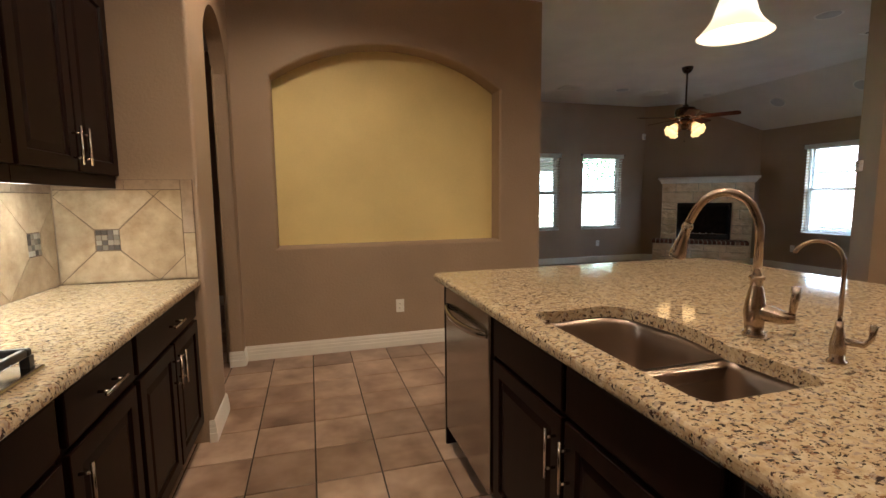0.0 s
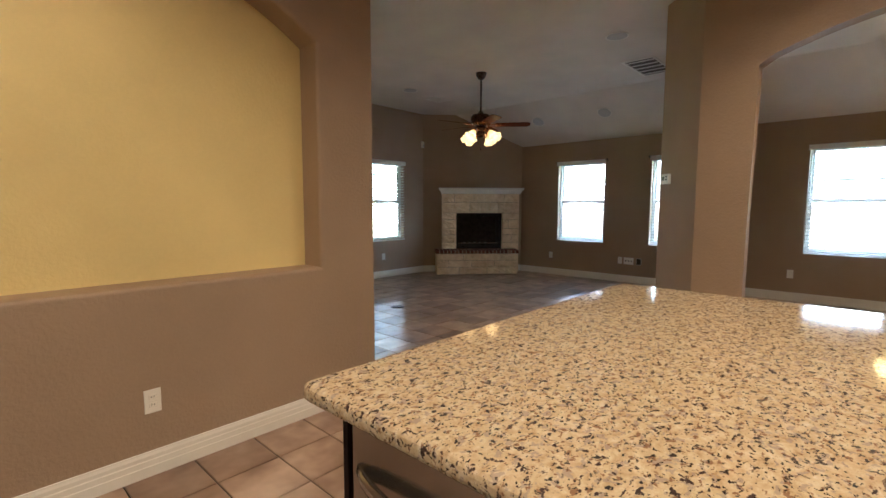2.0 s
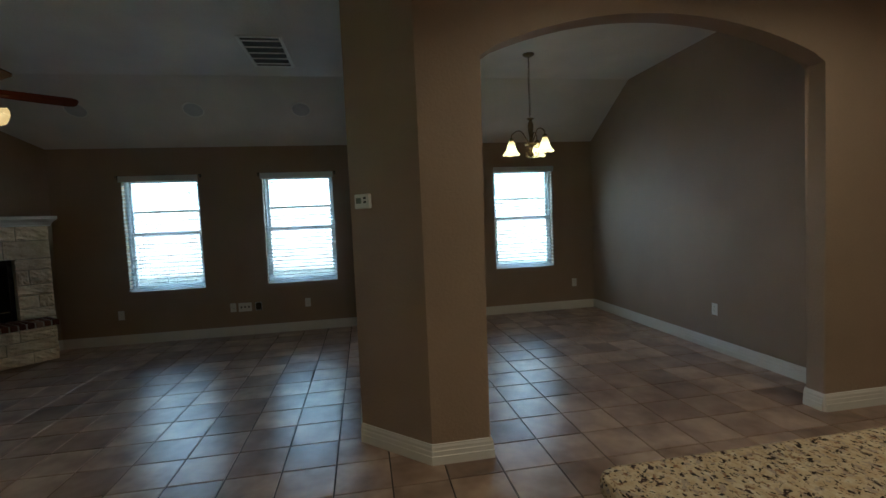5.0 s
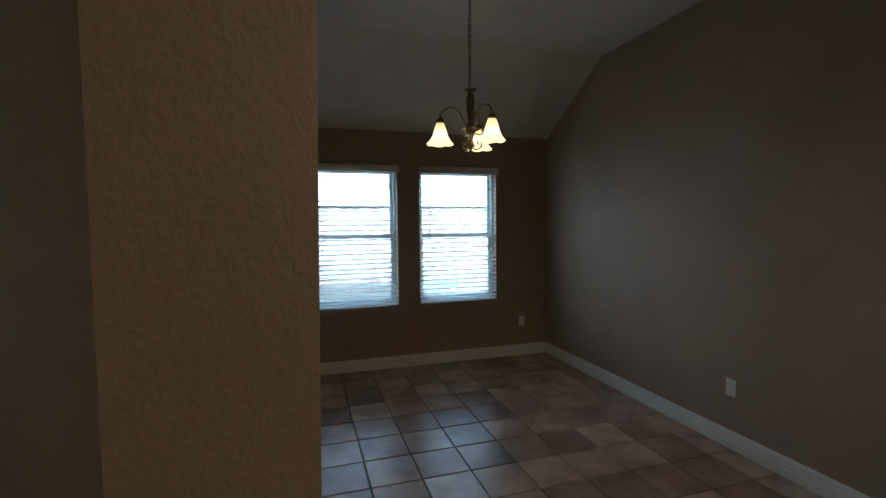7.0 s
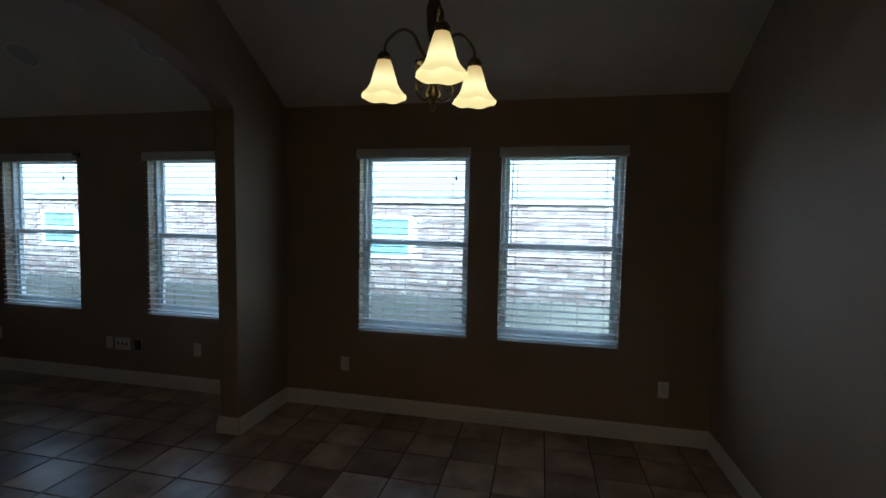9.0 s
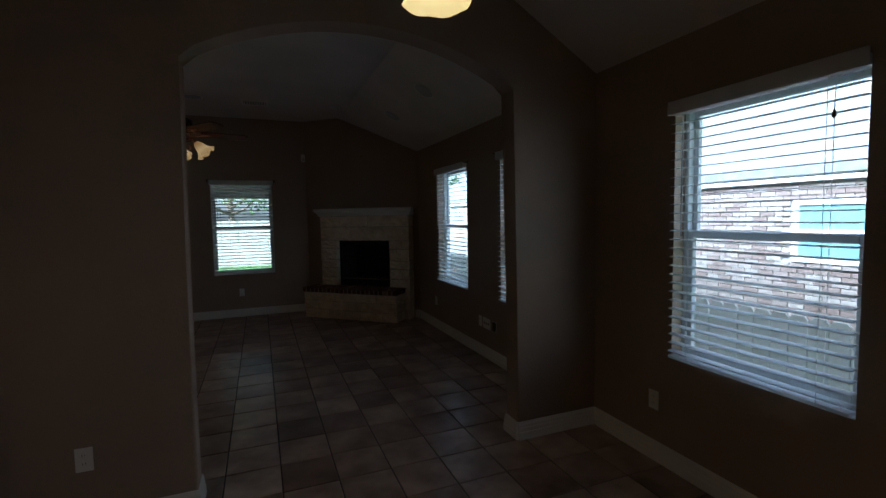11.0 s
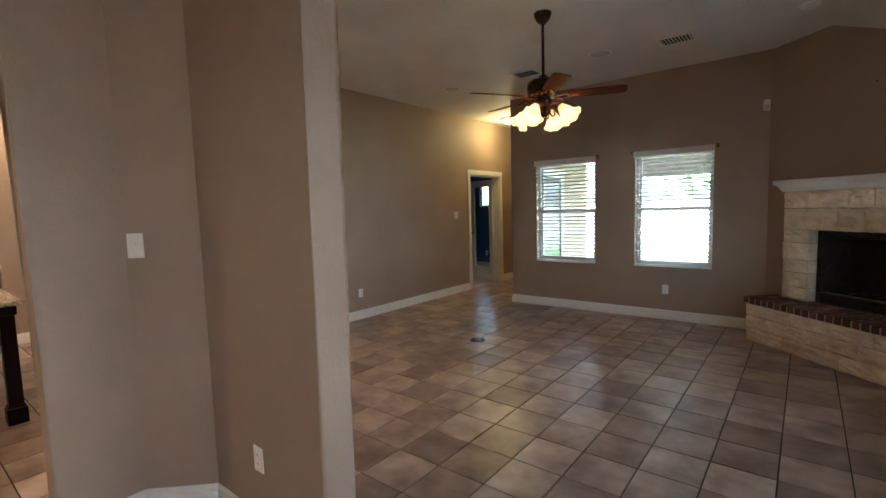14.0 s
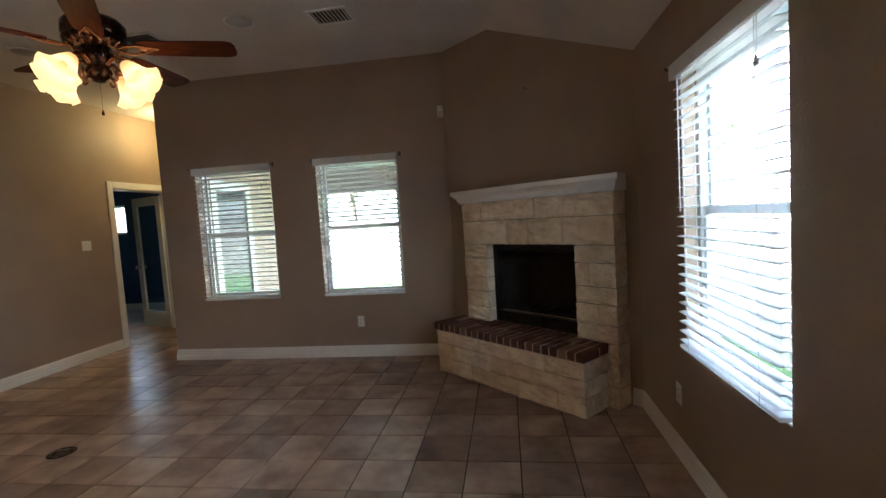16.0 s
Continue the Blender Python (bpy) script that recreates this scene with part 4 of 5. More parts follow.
sink = thing("kitchen_sink", Matrix(), "stainless steel double-bowl sink set under the granite", "sink")
bowl(sink, rounded(HX0 - 0.004, HX1 + 0.012, 1.379, 1.834, [0.05, 0.13, 0.08, 0.05]), 0.21)
bowl(sink, rounded(HX0 - 0.004, HX1 - 0.020, 1.096, 1.354, [0.10, 0.05, 0.05, 0.08]), 0.17)
part("divider", bx(HX0 - 0.006, HX1 - 0.02, 1.344, 1.39, CT0 - 0.05, CT0 - 0.005, 0.010, 3), M_SINK, sink)
for cx, cy, dz in ((1.44, 1.609, 0.208), (1.43, 1.225, 0.168)):
    bm = capped(B(), [(0.044, CT0 - dz), (0.044, CT0 - dz + 0.004), (0.030, CT0 - dz + 0.005), (0.028, CT0 - dz + 0.002)], 20, pose(cx, cy, 0))
    part("drain", bm, M_STEEL, sink, "round steel drain", True)

fc = thing("kitchen_faucet", Matrix.Translation((1.74, 1.408, CT1)) @ Matrix.Scale(0.93, 4), "brushed nickel pull-down gooseneck faucet", "faucet")
FDIR = Vector((-0.73, 0.68, 0)).normalized()


def fp(r, z):
    return FDIR * r + Vector((0, 0, z))


part("base", capped(B(), [(0.031, 0), (0.031, 0.008), (0.024, 0.014), (0.027, 0.04), (0.030, 0.075), (0.026, 0.11), (0.0175, 0.15), (0.0165, 0.172), (0.022, 0.176), (0.022, 0.184), (0.0165, 0.188)], 20), M_BRONZE, fc, "", True)
neck = [fp(0, 0.185)] + curve_pts([fp(0, 0.30), fp(0.004, 0.345), fp(0.026, 0.40), fp(0.060, 0.430), fp(0.10, 0.438), fp(0.14, 0.424), fp(0.17, 0.388), fp(0.19, 0.343)], 5)
end = neck[-1]
part("gooseneck", tube(B(), neck, 0.0125, 14), M_BRONZE, fc, "", True)
dirn = (fp(0.215, 0.251) - fp(0.19, 0.343)).normalized()
part("spray_head", tube(B(), [end, end + dirn * 0.010, end + dirn * 0.016, end + dirn * 0.024, end + dirn * 0.05, end + dirn * 0.085, end + dirn * 0.105, end + dirn * 0.112, end + dirn * 0.118], [0.0135, 0.0175, 0.0175, 0.0145, 0.017, 0.023, 0.026, 0.026, 0.019], 18), M_BRONZE, fc, "", True)
sd = Vector((0.45, -0.89, 0)).normalized()
part("valve_body", tube(B(), [Vector((0, 0, 0.075)), sd * 0.03 + Vector((0, 0, 0.075)), sd * 0.07 + Vector((0, 0, 0.068)), sd * 0.10 + Vector((0, 0, 0.068))], [0.024, 0.026, 0.021, 0.013], 14), M_BRONZE, fc, "", True)
part("lever", tube(B(), [sd * 0.09 + Vector((0, 0, 0.07)), sd * 0.095 + Vector((0, 0, 0.12)), sd * 0.098 + Vector((0, 0, 0.165))], [0.008, 0.011, 0.013], 12), M_BRONZE, fc, "", True)

wf2 = thing("filter_faucet", Matrix.Translation((1.727, 1.183, CT1)) @ Matrix.Scale(0.92, 4), "slim nickel filtered-water faucet", "faucet")
part("base", capped(B(), [(0.022, 0), (0.022, 0.006), (0.015, 0.012), (0.018, 0.03), (0.017, 0.055), (0.011, 0.085), (0.008, 0.11)], 16), M_BRONZE, wf2, "", True)
fd2 = Vector((-0.69, 0.72, 0)).normalized()
nk = [Vector((0, 0, 0.10)), Vector((0, 0, 0.22))] + [fd2 * (0.055 - 0.055 * math.cos(radians(v))) + Vector((0, 0, 0.255 + 0.06 * math.sin(radians(v)))) for v in range(0, 160, 14)]
part("spout", tube(B(), nk, [0.0052] * len(nk), 10), M_BRONZE, wf2, "", True)
part("lever", tube(B(), [Vector((0, 0, 0.06)), sd * 0.05 + Vector((0, 0, 0.058)), sd * 0.062 + Vector((0, 0, 0.075)), sd * 0.065 + Vector((0, 0, 0.11))], [0.010, 0.008, 0.006, 0.009], 10), M_BRONZE, wf2, "", True)

# ---- dishwasher ----
dwm = Matrix.Translation((IFX, 2.645, 0)) @ Matrix.Rotation(math.pi, 4, "Z")
dw = thing("dishwasher", dwm, "stainless steel dishwasher built into the island", "dishwasher")
part("tub", bx(-0.56, 0, 0.005, 0.605, 0.10, 0.862), M_BLACK, dw)
bm = bx(0, 0.024, 0.010, 0.600, 0.105, 0.858, 0.006, 3)
part("door", bm, M_STEEL, dw)
part("kick_plate", bx(-0.06, -0.045, 0.01, 0.60, 0.0, 0.10), M_BLACK, dw)
hp = [(0.024 + 0.042 * math.sin(math.pi * t / 16) ** 0.6, 0.035 + 0.535 * t / 16, 0.765 - 0.012 * math.sin(math.pi * t / 16)) for t in range(17)]
bm = B()
rows = []
for p in hp:
    rows.append([bm.verts.new((p[0] + dx, p[1], p[2] + dz)) for dx, dz in ((-0.006, -0.015), (0.006, -0.013), (0.009, 0.0), (0.006, 0.013), (-0.006, 0.015))])
for a, b in zip(rows, rows[1:]):
    for i in range(5):
        bm.faces.new((a[i], a[(i + 1) % 5], b[(i + 1) % 5], b[i]))
bm.faces.new(rows[0])
bm.faces.new(rows[-1][::-1])
part("handle", bm, M_STEEL, dw, "curved steel bar handle", True)

# island ends, knee wall and legs
kw = structure(finish(bx(1.79, 1.92, -0.2, 2.668, 0, 0.866), "wall_island_knee", M_WALL), "tan knee wall under the island overhang")
baseboard("baseboard_island", [(1.788, 2.672), (1.922, 2.672), (1.922, -0.2)])
ib = thing("kitchen_island", Matrix(), "dark espresso island frame with square legs under the overhang", "island")
part("end_panel", bx(IFX - 0.022, 1.787, 2.648, 2.67, 0, 0.866, 0.003, 1), M_ESP, ib)
part("rail", bx(2.855, 2.89, -0.09, 2.632, 0.79, 0.866, 0.003, 1), M_ESP, ib)
part("end_rail", bx(1.925, 2.815, 2.667, 2.70, 0.79, 0.866, 0.003, 1), M_ESP, ib)
for ly in (2.69, -0.15):
    lg = part("leg", bx(2.87 - 0.042, 2.87 + 0.042, ly - 0.042, ly + 0.042, 0.13, 0.80, 0.006, 2), M_ESP, ib)
    for nm, r, z0, z1 in (("foot", 0.058, 0, 0.12), ("collar", 0.050, 0.12, 0.14), ("leg_head", 0.055, 0.80, 0.866)):
        part(nm, bx(2.87 - r, 2.87 + r, ly - r, ly + r, z0, z1, 0.006, 2), M_ESP, lg)

# ---- cooktop ----
ck = thing("gas_cooktop", Matrix.Translation((-0.345, 1.28, CT1)), "gas cooktop with black grates on a steel tray", "cooktop")
part("tray", bx(-0.25, 0.25, -0.45, 0.45, 0, 0.012, 0.005, 2), M_STEEL, ck)
for gy in (-0.30, 0.0, 0.30):
    bm = B()
    for a, b, c, d in ((-0.23, 0.23, gy - 0.14, gy - 0.122), (-0.23, 0.23, gy + 0.122, gy + 0.14), (-0.23, -0.212, gy - 0.122, gy + 0.122), (0.212, 0.23, gy - 0.122, gy + 0.122), (-0.212, 0.212, gy - 0.009, gy + 0.009), (-0.12, -0.104, gy - 0.122, gy + 0.122), (0.104, 0.12, gy - 0.122, gy + 0.122)):
        box(bm, a, b, c, d, 0.038, 0.058, 0.004, 1)
    for a in (-0.222, 0.222):
        for c in (gy - 0.13, gy + 0.13):
            box(bm, a - 0.01, a + 0.01, c - 0.01, c + 0.01, 0.010, 0.04)
    part("grate", bm, M_BLACK, ck, "black cast iron grate")
    for a in (-0.11, 0.11):
        part("burner", capped(B(), [(0.045, 0.012), (0.045, 0.02), (0.03, 0.026), (0.03, 0.034), (0.012, 0.036)], 16, pose(a, gy, 0)), M_BLACK, ck, "", True)


# ---- backsplash ----
def clip(poly, nx, ny, d):
    """Keeps the part of a convex outline where nx*x + ny*y <= d."""
    out = []
    for i, p in enumerate(poly):
        q = poly[(i + 1) % len(poly)]
        a, b = nx * p[0] + ny * p[1] - d, nx * q[0] + ny * q[1] - d
        if a <= 0:
            out.append(p)
        if (a < 0 < b) or (b < 0 < a):
            t = a / (a - b)
            out.append((p[0] + t * (q[0] - p[0]), p[1] + t * (q[1] - p[1])))
    return out


def area(p):
    return 0.5 * sum(p[i][0] * p[(i + 1) % len(p)][1] - p[(i + 1) % len(p)][0] * p[i][1] for i in range(len(p)))


def splash(name, m, u0, u1, z0, z1, inserts, end_strip):
    """Diagonal stone tiles with small glass mosaics; local x along the wall, -y to the room."""
    ob = thing(name, m, "diagonal travertine backsplash with small glass mosaic squares", "backsplash")
    part("grout", bx(u0, u1, -0.004, 0, z0, z1), M_SPGROUT, ob)
    top = z1 - 0.05
    us = u1 - 0.055 if end_strip else u1
    half, g = 0.213, 0.003

    def tile(nm, poly, mat, th=0.010):
        if len(poly) < 3 or abs(area(poly)) < 0.0004:
            return
        if area(poly) < 0:
            poly = poly[::-1]
        bm = B()
        prism(bm, inset_loop(poly, g), -0.003, -th, "y")
        part(nm, bm, mat, ob)

    iu, iz = inserts[0]
    for i in range(-7, 8):
        for j in range(-4, 5):
            if (i + j) % 2 == 0:
                continue
            cx, cz = iu + i * half, iz + j * half
            poly = [(cx + half, cz), (cx, cz + half), (cx - half, cz), (cx, cz - half)]
            for a in ((1, 0, us), (-1, 0, -u0), (0, 1, top), (0, -1, -z0)):
                poly = clip(poly, *a) if poly else poly
            for qu, qz in inserts:
                if not poly:
                    break
                if abs(cx - qu) < 0.3 and abs(cz - qz) < 0.3:
                    if abs(cx - qu) > abs(cz - qz):
                        s = 1 if cx > qu else -1
                        poly = clip(poly, -s, 0, -s * (qu + s * 0.052))
                    else:
                        s = 1 if cz > qz else -1
                        poly = clip(poly, 0, -s, -s * (qz + s * 0.052))
            tile("tile", poly, M_SPLASH)
    k = 0.304
    n = math.ceil((u1 - u0) / k)
    for i in range(n):
        a, b = max(u0, u1 - (i + 1) * k), u1 - i * k
        if end_strip and i == 0:
            b = us
        tile("border_tile", [(a, top), (b, top), (b, z1), (a, z1)], M_SPLASHB, 0.012)
    if end_strip:
        zz = z1
        while zz > z0 + 0.01:
            a = max(z0, zz - 0.27)
            tile("border_tile", [(us, a), (u1, a), (u1, zz), (us, zz)], M_SPLASHB if zz == z1 else M_SPLASH, 0.012)
            zz = a
    for qu, qz in inserts:
        for i in range(4):
            for j in range(4):
                a, b = qu - 0.05 + i * 0.025, qz - 0.05 + j * 0.025
                bm = bx(a + 0.0012, a + 0.0238, -0.009, -0.003, b + 0.0012, b + 0.0238)
                part("mosaic_chip", bm, M_MOSAIC, ob)
    return ob


splash("backsplash_end", Matrix.Translation((0, PY, 0)), WEST + 0.013, PX - 0.024, CT1 + 0.002, 1.414, [(-0.427, 1.118)], True)
splash("backsplash_long", Matrix.Translation((WEST, 0, 0)) @ Matrix.Rotation(radians(90), 4, "Z"), 0.9, PY - 0.013, CT1 + 0.002, 1.399, [(2.87, 1.12), (2.87 - 0.852, 1.12)], False)


# ---- plates, switches, small wall things ----
def wall_plate(m, label, kind_, w=0.072, h=0.116):
    """Local -y faces the room."""
    ob = thing("wall_outlet" if kind_ == "outlet" else "light_switch" if kind_ == "switch" else "jack_plate", m, label, "outlet" if kind_ == "outlet" else "switch" if kind_ == "switch" else "wall plate", "wall plates")
    # For "hole" the flat cover is coloured black as the shade of an open box.
    part("cover", bx(-w / 2, w / 2, -0.006, 0, -h / 2, h / 2, 0.0025, 2), M_DARKSLOT if kind_ == "hole" else M_PLATE, ob)
    if kind_ == "outlet":
        for z in (-0.02, 0.02):
            so = part("socket", bx(-0.017, 0.017, -0.008, -0.005, z - 0.014, z + 0.014, 0.003, 2), M_PLATE, ob)
            for x in (-0.006, 0.006):
                part("slot", bx(x - 0.001, x + 0.001, -0.0086, -0.0078, z - 0.002, z + 0.007), M_DARKSLOT, so)
    elif kind_ == "switch":
        n = max(1, round(w / 0.07) - 0)
        for i in range(n):
            x = (i - (n - 1) / 2) * 0.046
            part("toggle", bx(x - 0.005, x + 0.005, -0.016, -0.005, -0.004, 0.016, 0.002, 1), M_PLATE, ob)
    elif kind_ == "hole":
        part("rim", bx(-w / 2 - 0.004, w / 2 + 0.004, -0.004, 0, -h / 2 - 0.004, h / 2 + 0.004, 0.002, 1), M_PLATE, ob, "thin white rim")
    else:
        for i in range(3):
            x = (i - 1) * w * 0.28
            part("jack", bx(x - 0.009, x + 0.009, -0.0085, -0.005, -0.012, 0.012, 0.002, 1), M_DARKSLOT, ob)
    return ob


def on_side(y, z):
    return Matrix.Translation((XW, y, z)) @ Matrix.Rotation(radians(-90), 4, "Z")


OUT = "white duplex outlet on a tan wall"
o1 = wall_plate(on_side(6.266, 0.372), OUT, "outlet")
copy_thing(o1, on_side(4.935, 0.372))
copy_thing(o1, on_side(3.988, 0.375))
copy_thing(o1, on_side(2.584, 0.372))
copy_thing(o1, on_side(0.150, 0.39))
copy_thing(o1, Matrix.Translation((6.085, YS, 0.41)) @ Matrix.Rotation(math.pi, 4, "Z"))
copy_thing(o1, Matrix.Translation((6.007, YB, 0.380)))
copy_thing(o1, Matrix.Translation((1.268, YN, 0.364)))
copy_thing(o1, Matrix.Translation((5.488, YD0, 0.385)))
copy_thing(o1, Matrix.Translation((XL, 6.238, 0.356)) @ Matrix.Rotation(radians(90), 4, "Z"))
copy_thing(o1, Matrix.Translation((1.2, BY1, 0.35)))
wall_plate(on_side(4.788, 0.370), "white plate with three cable jacks", "jack", 0.165, 0.116)
wall_plate(on_side(4.618, 0.370), "small open cable box, its shaded inside a flat black cover, white rim", "hole", 0.075, 0.10)
wall_plate(Matrix.Translation((XL, 8.454, 1.352)) @ Matrix.Rotation(radians(90), 4, "Z"), "white switch plate beside the doorway", "switch", 0.118, 0.116)
wall_plate(Matrix.Translation((4.862, 2.911, 1.337)) @ Matrix.Rotation(radians(45), 4, "Z"), "white toggle switch on the angled wall", "switch", 0.074, 0.118)

th = thing("thermostat", Matrix.Translation((4.997, 3.187, 1.538)) @ Matrix.Rotation(radians(225), 4, "Z"), "white digital thermostat on the angled wall", "thermostat")
part("case", bx(-0.062, 0.062, -0.028, 0, -0.045, 0.045, 0.008, 3), M_PLATE, th)
part("display", bx(-0.045, -0.002, -0.0295, -0.027, -0.012, 0.022), plain("lcd_grey_green", (0.22, 0.25, 0.20), 0.25), th, "grey-green display")
for i in range(2):
    part("button", bx(0.018, 0.040, -0.031, -0.027, -0.012 + i * 0.024, 0.002 + i * 0.024, 0.002, 1), M_DARKSLOT, th)

md = thing("motion_sensor", Matrix.Translation((6.995, YB, 2.475)), "small white alarm sensor high on the wall", "sensor")
part("case", bx(-0.03, 0.03, -0.045, 0, -0.06, 0.06, 0.012, 3), M_PLATE, md)
part("lens", bx(-0.02, 0.02, -0.050, -0.044, -0.05, 0.0, 0.004, 2), M_SPEAKER, md)
hk = thing("wall_hook", FIRE @ Matrix.Translation((1.05, 0, 2.44)), "small dark screw hook above the mantel", "hook")
part("screw", tube(B(), [(0, 0, 0), (0, -0.018, 0), (0, -0.026, 0.008)], 0.004, 6), M_BLACK, hk)

fpl = thing("floor_outlet_cover", Matrix.Translation((4.53, 6.245, 0)), "round dark bronze floor outlet cover", "floor outlet")
part("ring", capped(B(), [(0.085, 0.0), (0.085, 0.003), (0.075, 0.006), (0.066, 0.006), (0.064, 0.004)], 28), M_FANMETAL, fpl, "", True)
part("lid", capped(B(), [(0.062, 0.002), (0.062, 0.0055), (0.055, 0.007)], 28), M_FANMETAL, fpl, "", True)


# ---- ceiling fixtures ----
def speaker(m):
    ob = thing("ceiling_speaker", m, "round white in-ceiling speaker", "speaker", "ceiling speakers")
    part("trim_ring", capped(B(), [(0.098, -0.003), (0.115, -0.008), (0.118, -0.004), (0.118, 0.0)], 32), M_PLATE, ob, "", True)
    part("grille", capped(B(), [(0.02, -0.0085), (0.095, -0.0075), (0.10, -0.005), (0.10, -0.002)], 32), M_SPEAKER, ob, "", True)
    return ob


SLOPE = math.atan2(CEIL - EAVE, XW - CREASE)


def on_slope(x, y):
    return Matrix.Translation((x, y, CEIL - (x - CREASE) * math.tan(SLOPE))) @ Matrix.Rotation(SLOPE, 4, "Y")


sp = speaker(Matrix.Translation((5.595, 7.11, CEIL)))
copy_thing(sp, Matrix.Translation((5.50, 3.893, CEIL)))
copy_thing(sp, Matrix.Translation((3.60, 7.15, CEIL)))
SPK = [(7.93, 5.06), (7.93, 3.86), (7.93, 6.27)]
for x, y in SPK:
    copy_thing(sp, on_slope(x, y))


def ceiling_vent(m, lx, ly, n, label, dark, along="x"):
    ob = thing("ceiling_vent", m, label, "vent", "ceiling vents")
    # Flat dark sheet behind the slats, coloured as the shade inside.
    part("duct_shade_sheet", bx(-lx / 2 + 0.02, lx / 2 - 0.02, -ly / 2 + 0.02, ly / 2 - 0.02, -0.003, -0.001), M_DARKSLOT, ob)
    bm = B()
    t = 0.028
    for a, b, c, d in ((-lx / 2, lx / 2, -ly / 2, -ly / 2 + t), (-lx / 2, lx / 2, ly / 2 - t, ly / 2), (-lx / 2, -lx / 2 + t, -ly / 2 + t, ly / 2 - t), (lx / 2 - t, lx / 2, -ly / 2 + t, ly / 2 - t)):
        box(bm, a, b, c, d, -0.012, -0.001, 0.002, 1)
    part("frame", bm, M_PLATE, ob)
    for i in range(n):
        if along == "x":
            x = -lx / 2 + t + (lx - 2 * t) * (i + 0.5) / n
            s = part("slat", bx(-0.011 if not dark else -0.007, 0.011 if not dark else 0.007, -ly / 2 + t, ly / 2 - t, -0.001, 0.001), M_PLATE, ob)
            s.matrix_basis = pose(x, 0, -0.008, 0, 35, 0)
        else:
            y = -ly / 2 + t + (ly - 2 * t) * (i + 0.5) / n
            s = part("slat", bx(-lx / 2 + t, lx / 2 - t, -0.011, 0.011, -0.001, 0.001), M_PLATE, ob)
            s.matrix_basis = pose(0, y, -0.008, 35, 0, 0)
    return ob


ceiling_vent(Matrix.Translation((6.79, 4.007, CEIL)), 0.79, 0.385, 5, "large white return air grille with dark slots", True)
ceiling_vent(Matrix.Translation((6.312, 7.205, CEIL)), 0.33, 0.27, 9, "white ceiling air register", False)
ceiling_vent(Matrix.Translation((4.675, 7.20, CEIL)), 0.33, 0.27, 9, "white ceiling air register", False)
sm = thing("smoke_detector", Matrix.Translation((7.33, 7.085, CEIL)), "round white smoke detector", "smoke detector")
part("base", capped(B(), [(0.075, 0), (0.075, -0.012), (0.07, -0.016)], 24), M_PLATE, sm, "", True)
part("cap", capped(B(), [(0.06, -0.014), (0.055, -0.032), (0.04, -0.038)], 24), M_PLATE, sm, "", True)


def downlight(m):
    ob = thing("recessed_downlight", m, "lit recessed ceiling downlight with a white trim", "light", "recessed downlights")
    part("trim_ring", capped(B(), [(0.062, -0.001), (0.07, -0.008), (0.09, -0.006), (0.092, 0.0)], 28), M_PLATE, ob, "", True)
    part("lens", capped(B(), [(0.058, -0.0095), (0.060, -0.0085)], 24), M_BULB, ob)
    return ob


# fixtures for all five, the four added ones included
dl = None
for cx, cy in CANS:
    m = Matrix.Translation((cx, cy, CEIL))
    dl = copy_thing(dl, m) if dl else downlight(m)


def bell(r_top, r_mid, r_rim, h, ruffle=0.0, n=4):
    """Profile and ruffle of a downward bell shade, its neck at z = 0."""
    prof = []
    for i in range(13):
        t = i / 12
        r = r_top + (r_mid - r_top) * math.sin(t * math.pi / 2) + (r_rim - r_mid) * max(0, (t - 0.55) / 0.45) ** 1.8
        prof.append((r, -h * t))

    def wave(r, z, a):
        k = ruffle * max(0, (-z / h - 0.6) / 0.4)
        return r * (1 + 0.9 * k * math.cos(n * a)), z + k * h * 0.6 * math.cos(n * a)
    return prof, wave


def shade_mesh(prof, wave, mat, parent, m, name="shade"):
    bm = B()
    seg = 32
    lathe(bm, prof, seg, None, wave)
    lathe(bm, [(r * 0.965, z) for r, z in prof], seg, None, wave)
    ob = part(name, bm, mat, parent, "frosted glass shade, lit", True)
    ob.matrix_basis = m
    return ob


# ceiling fan with a four-shade light
fan = thing("ceiling_fan", Matrix.Translation((5.60, 5.748, CEIL)), "bronze ceiling fan with cherry blades and lit shades", "ceiling fan")
part("canopy", capped(B(), [(0.028, -0.085), (0.045, -0.07), (0.062, -0.045), (0.072, -0.015), (0.074, 0.0)], 24), M_FANMETAL, fan, "", True)
part("downrod", tube(B(), [(0, 0, -0.07), (0, 0, -0.55)], 0.0125, 12), M_FANMETAL, fan, "", True)
part("motor_housing", capped(B(), [(0.03, -0.40), (0.045, -0.43), (0.115, -0.445), (0.135, -0.47), (0.138, -0.52), (0.125, -0.535), (0.138, -0.545), (0.13, -0.565), (0.09, -0.585), (0.06, -0.59)][::-1], 32), M_FANMETAL, fan, "", True)
bm = B()
for i in range(20):
    a = 2 * math.pi * i / 20
    tube(bm, [(0.130 * math.cos(a), 0.130 * math.sin(a), -0.556), (0.100 * math.cos(a), 0.100 * math.sin(a), -0.582)], 0.008, 6)
part("scroll_band", bm, M_COPPER, fan, "copper scrollwork band", True)
